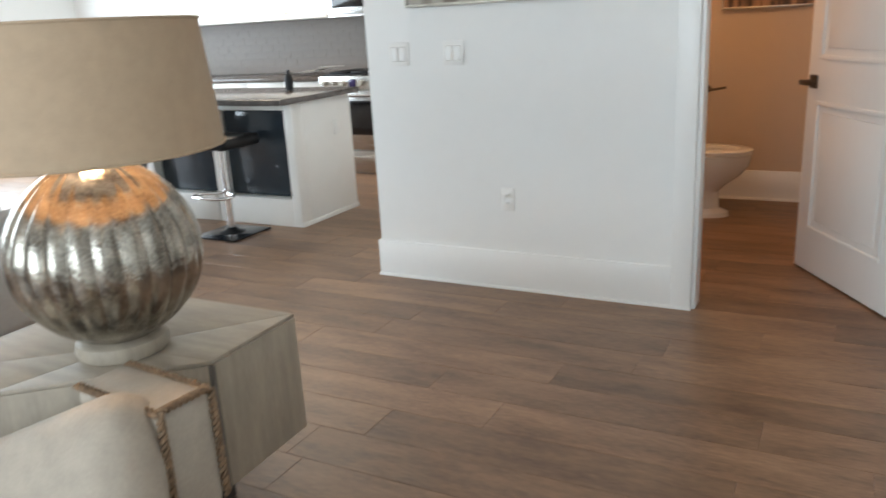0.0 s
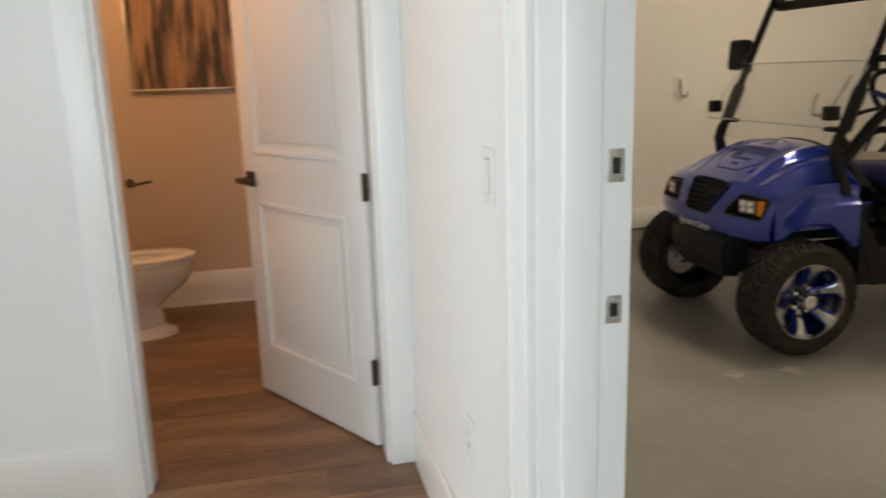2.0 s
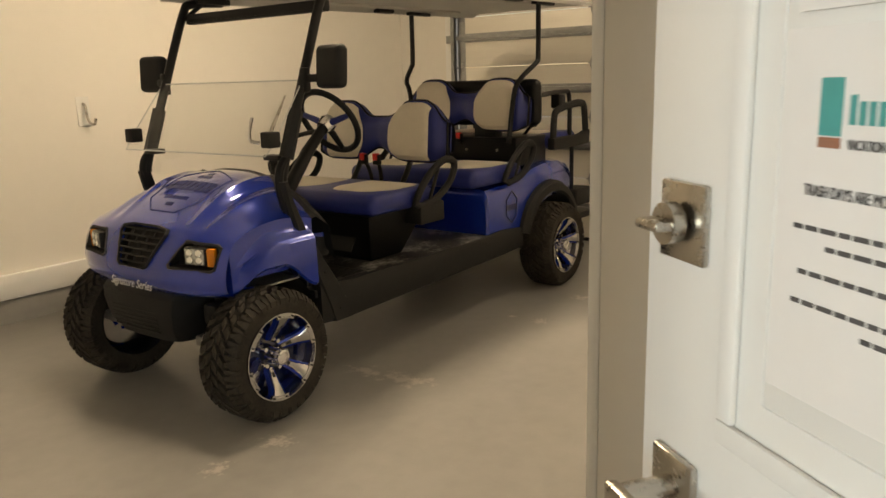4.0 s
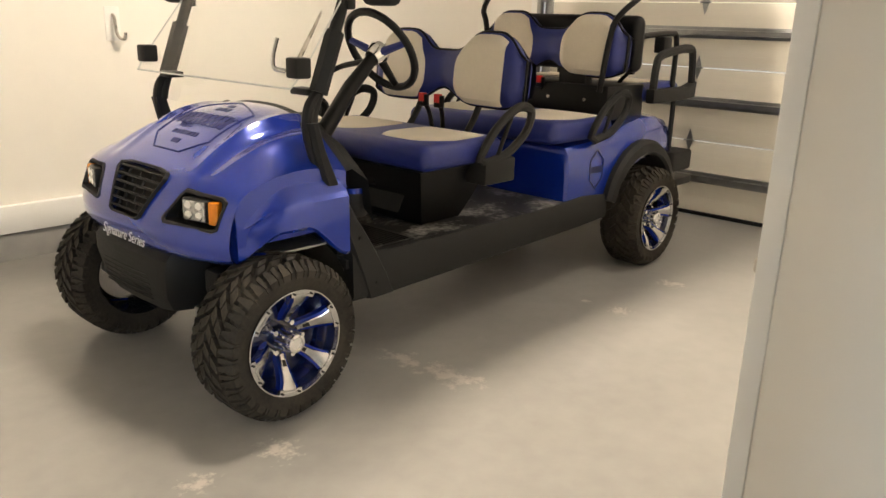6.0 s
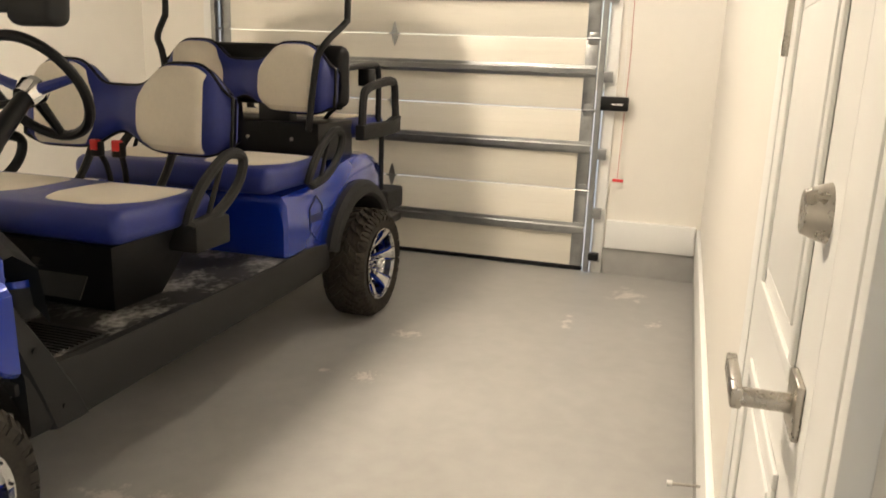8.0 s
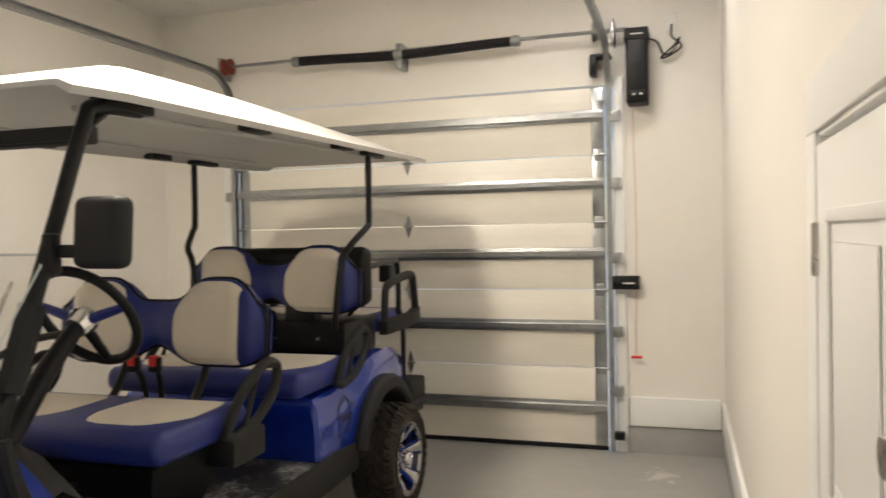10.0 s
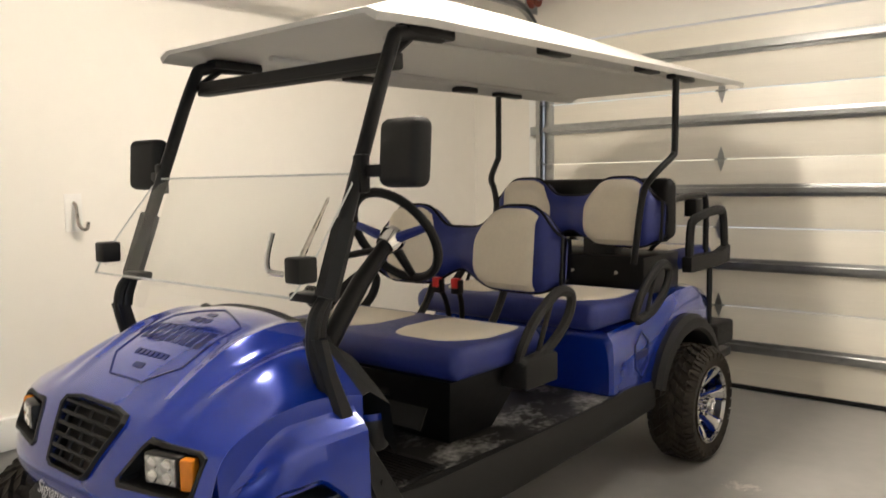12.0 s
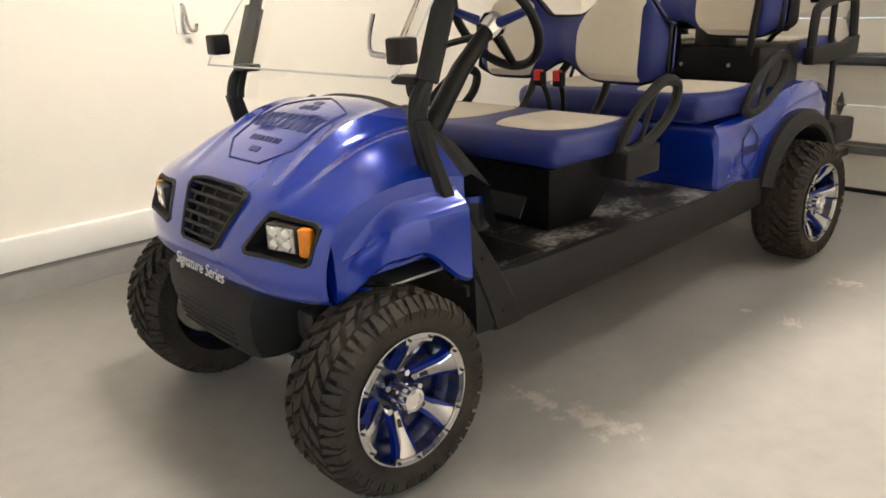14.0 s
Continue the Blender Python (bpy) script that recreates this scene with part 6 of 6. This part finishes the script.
part("neck", lathe([(0.035, TT + 0.520), (0.03, TT + 0.535), (0.018, TT + 0.545), (0.018, TT + 0.60), (0, TT + 0.60)], 20, "z", (*LXY, 0)), NICKEL, tl)
sh = lathe([(0.340, 1.095), (0.312, 1.412), (0.309, 1.412), (0.337, 1.095)], 72, "z", (*LXY, 0))
part("shade", sh, SHADE, tl, "beige linen drum shade")
for r, zz in ((0.341, 1.098), (0.313, 1.409)):
    part("shade_trim", tube([(LXY[0] + r * math.cos(2 * math.pi * k / 60), LXY[1] + r * math.sin(2 * math.pi * k / 60), zz) for k in range(60)], 0.004, 6, closed=True), SHADE, tl)
part("bulb", lathe([(0, 1.148), (0.02, 1.155), (0.03, 1.20), (0.02, 1.24), (0, 1.25)], 16, "z", (*LXY, 0)), glow("warm_bulb", (1.0, 0.75, 0.45), 12), tl)

ch = thing("armchair", (-1.15, 1.12, 0), "pale linen armchair with twisted rope seams", "armchair")
CM = Matrix.Translation((-1.092, 1.238, 0)) @ pose(0, 0, 0, 0, 0, -6)
part("back_cushion", moved(bx((-0.32, 0.0, 0.30), (0.0, 0.145, 0.602), 0.03, seg=3), CM), LINEN, ch, "pale linen back cushion")


def rope(pts):
    """Two twisted strands."""
    own = None
    pts = [CM @ Vector(q) for q in pts]
    fine_ = []
    for a, b in zip(pts, pts[1:]):
        n_ = max(int((b - a).length / 0.0045), 2)
        fine_ += [a + (b - a) * k / n_ for k in range(n_)]
    for ph in (0, math.pi):
        line_ = []
        for k, q in enumerate(fine_):
            d = (fine_[min(k + 1, len(fine_) - 1)] - fine_[max(k - 1, 0)]).normalized()
            s_ = d.cross(Vector((0.3, 0.5, 0.8))).normalized()
            u_ = d.cross(s_)
            line_.append(q + (s_ * math.cos(k * 0.9 + ph) + u_ * math.sin(k * 0.9 + ph)) * 0.0055)
        own = tube(line_, 0.0055, 5, own)
    return own


for pts in ([(-0.31, 0.004, 0.596), (-0.004, 0.004, 0.596), (-0.002, 0.002, 0.32)], [(-0.31, 0.141, 0.596), (-0.004, 0.141, 0.596), (-0.002, 0.143, 0.32)], [(-0.004, 0.004, 0.604), (-0.004, 0.141, 0.604)]):
    part("rope_seam", rope(pts), ROPE, ch, "twisted brown rope trim")
part("seat_block", moved(bx((-0.64, -0.62, 0.12), (0.02, 0.14, 0.302), 0.03, seg=3), CM), LINEN, ch)
pil = bx((-0.30, -0.20, -0.09), (0.30, 0.20, 0.09), 0.085, seg=5)
part("loose_pillow", moved(pil, CM @ Matrix.Translation((-0.24, -0.125, 0.37)) @ pose(0, 0, 0, 62, -24, 14)), LINEN, ch, "plump pale linen pillow")
for x in (-0.58, -0.04):
    for y in (-0.56, 0.08):
        part("leg", moved(bx((x - 0.025, y - 0.025, 0), (x + 0.025, y + 0.025, 0.121), 0.004), CM), GREYWOOD, ch)
so = thing("sofa", (-3.9, 2.0, 0), "grey fabric sofa with loose cushions", "sofa")
part("base", bx((-5.2, 1.55, 0.06), (-3.2, 2.45, 0.40), 0.04, seg=3), SOFA, so)
for k in range(2):
    part("seat_cushion", bx((-5.05 + k * 0.87, 1.50, 0.402), (-4.20 + k * 0.87, 2.20, 0.55), 0.05, seg=3), SOFA, so)
    part("back_cushion", bx((-5.05 + k * 0.87, 2.16, 0.50), (-4.20 + k * 0.87, 2.40, 0.84), 0.07, seg=3), SOFA, so)
for x in (-5.1, -3.3):
    for y in (1.62, 2.38):
        part("leg", tube([(x, y, 0.0), (x, y, 0.07)], 0.025, 10), BLACK, so)
part("arm", bx((-3.34, 1.55, 0.10), (-3.14, 2.45, 0.64), 0.05, seg=3), SOFA, so)
part("arm", bx((-5.30, 1.55, 0.10), (-5.10, 2.45, 0.64), 0.05, seg=3), SOFA, so)

# ---- kitchen ----
CAB = material("cabinet_paint", (0.78, 0.76, 0.72), 0.35, vary=0.02)
isl = thing("kitchen_island", (-4.4, 5.1, 0), "white kitchen island with dark glazed bays", "kitchen island")
part("body", bx((-5.7, 4.62, 0.0), (-3.29, 5.22, 0.885), 0.004), CAB, isl)
for k in range(3):
    x0 = -3.99 - k * 0.72
    part("bay_frame", bx((x0 - 0.07, 4.50, 0.0), (x0, 4.6195, 0.885), 0.003), CAB, isl)
    part("bay_glass", bx((x0, 4.585, 0.205), (x0 + 0.63, 4.6195, 0.835), 0.002), material("dark_glass", (0.03, 0.04, 0.05), 0.08), isl, "dark reflecting bay panel")
    part("bay_sill", bx((x0, 4.50, 0.0), (x0 + 0.63, 4.6195, 0.20), 0.003), CAB, isl)
    part("bay_head", bx((x0, 4.50, 0.838), (x0 + 0.63, 4.6195, 0.885), 0.003), CAB, isl)
part("end_panel", bx((-3.36, 4.50, 0.0), (-3.2885, 4.6195, 0.885), 0.003), CAB, isl)
part("outlet", bx((-3.2895, 4.98, 0.60), (-3.284, 5.05, 0.715), 0.002), WHITE, isl)
part("skirting", bx((-3.289, 4.50, 0.0), (-3.277, 5.22, 0.03), 0.002), CAB, isl)
ct = solid("worktop", bx((-5.75, 4.34, 0.886), (-3.24, 5.30, 0.926), 0.006), COUNTER, "dark polished stone island worktop", "worktop")
bt = thing("bottle", (-3.75, 4.95, 0.927), "small dark bottle on the worktop", "bottle")
part("body", lathe([(0, 0.9275), (0.032, 0.9275), (0.034, 0.99), (0.03, 1.03), (0.014, 1.05), (0.014, 1.08), (0, 1.08)], 16, "z", (-3.72, 5.05, 0)), BLACK, bt)

cu = thing("plastic_cup", (-6.15, 6.60, 0.927), "red plastic cup standing on the kitchen worktop", "cup")
part("cup_wall", lathe([(0, 0.9275), (0.030, 0.9275), (0.045, 1.045), (0.047, 1.05), (0.043, 1.05), (0.029, 0.935), (0, 0.935)], 20, "z", (-6.15, 6.60, 0)), RED, cu)


def stool(x, y):
    st_ = thing("bar_stool", (x, y, 0), "black bar stool on a chrome pedestal", "bar stool", "stools at the island")
    part("base", bx((x - 0.19, y - 0.19, 0.0015), (x + 0.19, y + 0.19, 0.014), 0.005), material("black_chrome", (0.04, 0.04, 0.045), 0.1, metal=0.6), st_)
    part("collar", lathe([(0.09, 0.0145), (0.05, 0.03), (0.028, 0.05), (0.028, 0.0145)], 20, "z", (x, y, 0)), BLACK, st_)
    part("pole", tube([(x, y, 0.03), (x, y, 0.62)], 0.026, 14), CHROME, st_)
    part("footrest", tube(smooth_line([(x - 0.02, y - 0.02, 0.30), (x - 0.15, y - 0.10, 0.30), (x - 0.12, y - 0.20, 0.30), (x + 0.12, y - 0.20, 0.30), (x + 0.15, y - 0.10, 0.30), (x + 0.02, y - 0.02, 0.30)], 5), 0.010, 8), CHROME, st_)
    part("seat", bx((x - 0.20, y - 0.19, 0.621), (x + 0.20, y + 0.19, 0.70), 0.03, seg=3), BLACK, st_)
    part("backrest", bx((x - 0.20, y - 0.22, 0.69), (x + 0.20, y - 0.17, 0.90), 0.022, seg=3), BLACK, st_)


stool(-3.70, 4.22)
stool(-4.55, 4.22)
rg = thing("range", (-4.03, 6.7, 0), "stainless steel cooking range with knobs", "range")
part("body", bx((-4.41, 6.40, 0.0), (-3.65, 6.98, 0.93), 0.004), STAINLESS, rg)
ov = part("oven_door", bx((-4.39, 6.37, 0.24), (-3.67, 6.3995, 0.78), 0.006), STAINLESS, rg)
part("oven_window", bx((-4.30, 6.365, 0.38), (-3.76, 6.3695, 0.70), 0.004), material("oven_glass", (0.012, 0.012, 0.013), 0.06), ov)
part("oven_handle", tube([(-4.36, 6.33, 0.755), (-3.70, 6.33, 0.755)], 0.012, 10), STAINLESS, ov)
dr = part("drawer", bx((-4.39, 6.37, 0.04), (-3.67, 6.3995, 0.225), 0.006), STAINLESS, rg)
part("drawer_handle", tube([(-4.30, 6.34, 0.17), (-3.76, 6.34, 0.17)], 0.010, 10), STAINLESS, dr)
cp = part("control_panel", bx((-4.41, 6.36, 0.80), (-3.65, 6.3995, 0.93), 0.006), STAINLESS, rg)
for k in range(7):
    x = -4.35 + k * 0.107
    if k == 3:
        part("display", bx((x - 0.04, 6.356, 0.83), (x + 0.04, 6.3595, 0.90), 0.002), material("violet_display", (0.03, 0.02, 0.08), 0.1), cp)
    else:
        part("knob", lathe([(0, -0.035), (0.022, -0.035), (0.026, 0)], 16, "y", (x, 6.359, 0.865)), NICKEL, cp)
part("cooktop", bx((-4.40, 6.42, 0.931), (-3.66, 6.97, 0.945), 0.004), BLACK, rg)
for k in range(3):
    part("grate", bx((-4.36 + k * 0.24, 6.48, 0.9455), (-4.16 + k * 0.24, 6.92, 0.965), 0.006), BLACK, rg)
mw = thing("microwave", (-4.03, 6.75, 1.47), "stainless steel microwave above the range", "microwave")
part("body", bx((-4.41, 6.60, 1.49), (-3.65, 6.998, 1.90), 0.005), STAINLESS, mw)
part("door_glass", bx((-4.36, 6.592, 1.55), (-3.85, 6.5995, 1.86), 0.004), material("black_glass", (0.015, 0.015, 0.016), 0.06), mw)
part("bottom_grille", bx((-4.40, 6.61, 1.465), (-3.66, 6.99, 1.4895), 0.003), STAINLESS, mw)


def cabinet(x0, x1, y0, y1, z0, z1, group, label):
    c = thing("cabinet", ((x0 + x1) / 2, y1, z0), label, "cabinet", group)
    part("body", bx((x0 + 0.001, y0 + 0.02, z0), (x1 - 0.001, y1, z1), 0.002), CAB, c)
    d = part("door", bx((x0 + 0.003, y0, z0 + 0.005), (x1 - 0.003, y0 + 0.0195, z1 - 0.005), 0.003), CAB, c)
    f = bmesh.new()
    for a, b in (((x0 + 0.003, z0 + 0.005), (x1 - 0.003, z0 + 0.065)), ((x0 + 0.003, z1 - 0.065), (x1 - 0.003, z1 - 0.005)), ((x0 + 0.003, z0 + 0.065), (x0 + 0.06, z1 - 0.065)), ((x1 - 0.06, z0 + 0.065), (x1 - 0.003, z1 - 0.065))):
        bx((a[0], y0 - 0.006, a[1]), (b[0], y0 - 0.0003, b[1]), 0.002, f)
    part("shaker_frame", f, CAB, d)
    hz = z0 + 0.06 if z0 > 1 else z1 - 0.22
    part("handle", tube([(x1 - 0.04, y0 - 0.007, hz), (x1 - 0.04, y0 - 0.03, hz + 0.01), (x1 - 0.04, y0 - 0.03, hz + 0.13), (x1 - 0.04, y0 - 0.007, hz + 0.14)], 0.005, 8), NICKEL, d)


for k in range(6):
    cabinet(-4.42 - 0.46 * (k + 1), -4.42 - 0.46 * k, 6.62, 6.998, 1.47, 2.45, "upper cabinets", "white shaker upper kitchen cabinet")
    cabinet(-4.42 - 0.46 * (k + 1), -4.42 - 0.46 * k, 6.40, 6.998, 0.0, 0.885, "base cabinets", "white shaker base kitchen cabinet")
cabinet(-4.41, -3.65, 6.62, 6.998, 1.91, 2.45, "upper cabinets", "white shaker upper kitchen cabinet")
cabinet(-3.64, -2.17, 6.40, 6.998, 0.0, 0.885, "base cabinets", "white shaker base kitchen cabinet")
cabinet(-3.64, -2.17, 6.62, 6.998, 1.47, 2.45, "upper cabinets", "white shaker upper kitchen cabinet")
solid("worktop", bx((-7.2, 6.37, 0.886), (-4.415, 6.985, 0.926), 0.005), COUNTER, "dark stone kitchen worktop along the wall", "worktop")
solid("worktop", bx((-3.645, 6.37, 0.886), (-2.16, 6.985, 0.926), 0.005), COUNTER, "dark stone kitchen worktop along the wall", "worktop")
pp = bmesh.new()
for k in range(5):
    own = bmesh.new()
    x, y = -4.95 + 0.09 * k, 6.60 + 0.03 * (k % 2)
    vs = [own.verts.new((x + a, y + b, 0.93 + 0.012 * k + random.random() * 0.03)) for a, b in ((0, 0), (0.18, 0.03), (0.2, 0.2), (0.02, 0.18))]
    own.faces.new(vs[:3])
    own.faces.new((vs[0], vs[2], vs[3]))
    join(pp, own)
solid("loose_papers", pp, PAPER, "crumpled white papers lying on the worktop", "papers")
bs = structure("backsplash", bx((-7.2, 6.987, 0.927), (-2.16, 6.9995, 1.469)), PALE_GROUT, "grey glazed tile backsplash", "backsplash")
tiles = {}
for r in range(7):
    for k in range(28):
        x0 = -6.6 + k * 0.155 + (0.0775 if r % 2 else 0)
        if x0 + 0.152 > -2.17:
            continue
        if "t" not in tiles:
            tiles["t"] = mesh_of("tile", bx((0, 0, 0), (0.1538, 0.008, 0.0758), 0.0005, seg=1), TILE)
        t_ = new("tile", tiles["t"])
        t_.location = (x0, 6.980, 0.932 + r * 0.0768)
        t_.parent = bs

# ---- plank floor ----
floor_ob = bpy.data.objects["floor"]
PW = 0.20
shared = {}
rnd = random.Random(4)
extra = bmesh.new()
count = 0
for r in range(-17, 36):
    y0 = r * PW
    x = 0.494 - rnd.random() * 1.1
    first = True
    xe = 0.494
    while xe > -8.4:
        xs = max(x, -8.45)
        ln = round(xe - xs, 3)
        if ln > 0.05:
            near = y0 > 0.55 and y0 < 6.3 and xe > -4.6
            if near and count < 300:
                key = round(ln, 2)
                if key not in shared:
                    shared[key] = mesh_of("plank", bx((0, 0, -0.006), (key - 0.0018, PW - 0.0018, 0.0), 0.0007, seg=1), PLANK)
                p_ = new("plank", shared[key])
                p_.location = (xs, y0, 0.0)
                p_.parent = floor_ob
                count += 1
            else:
                bx((xs, y0, -0.006), (xe - 0.0018, y0 + PW - 0.0018, 0.0), bm=extra)
        xe = xs
        x = xs - 1.2
rest = new("far_planks", mesh_of("far_planks", extra, FAR_PLANK))
rest.parent = floor_ob
tagged(rest, kind="stuff")
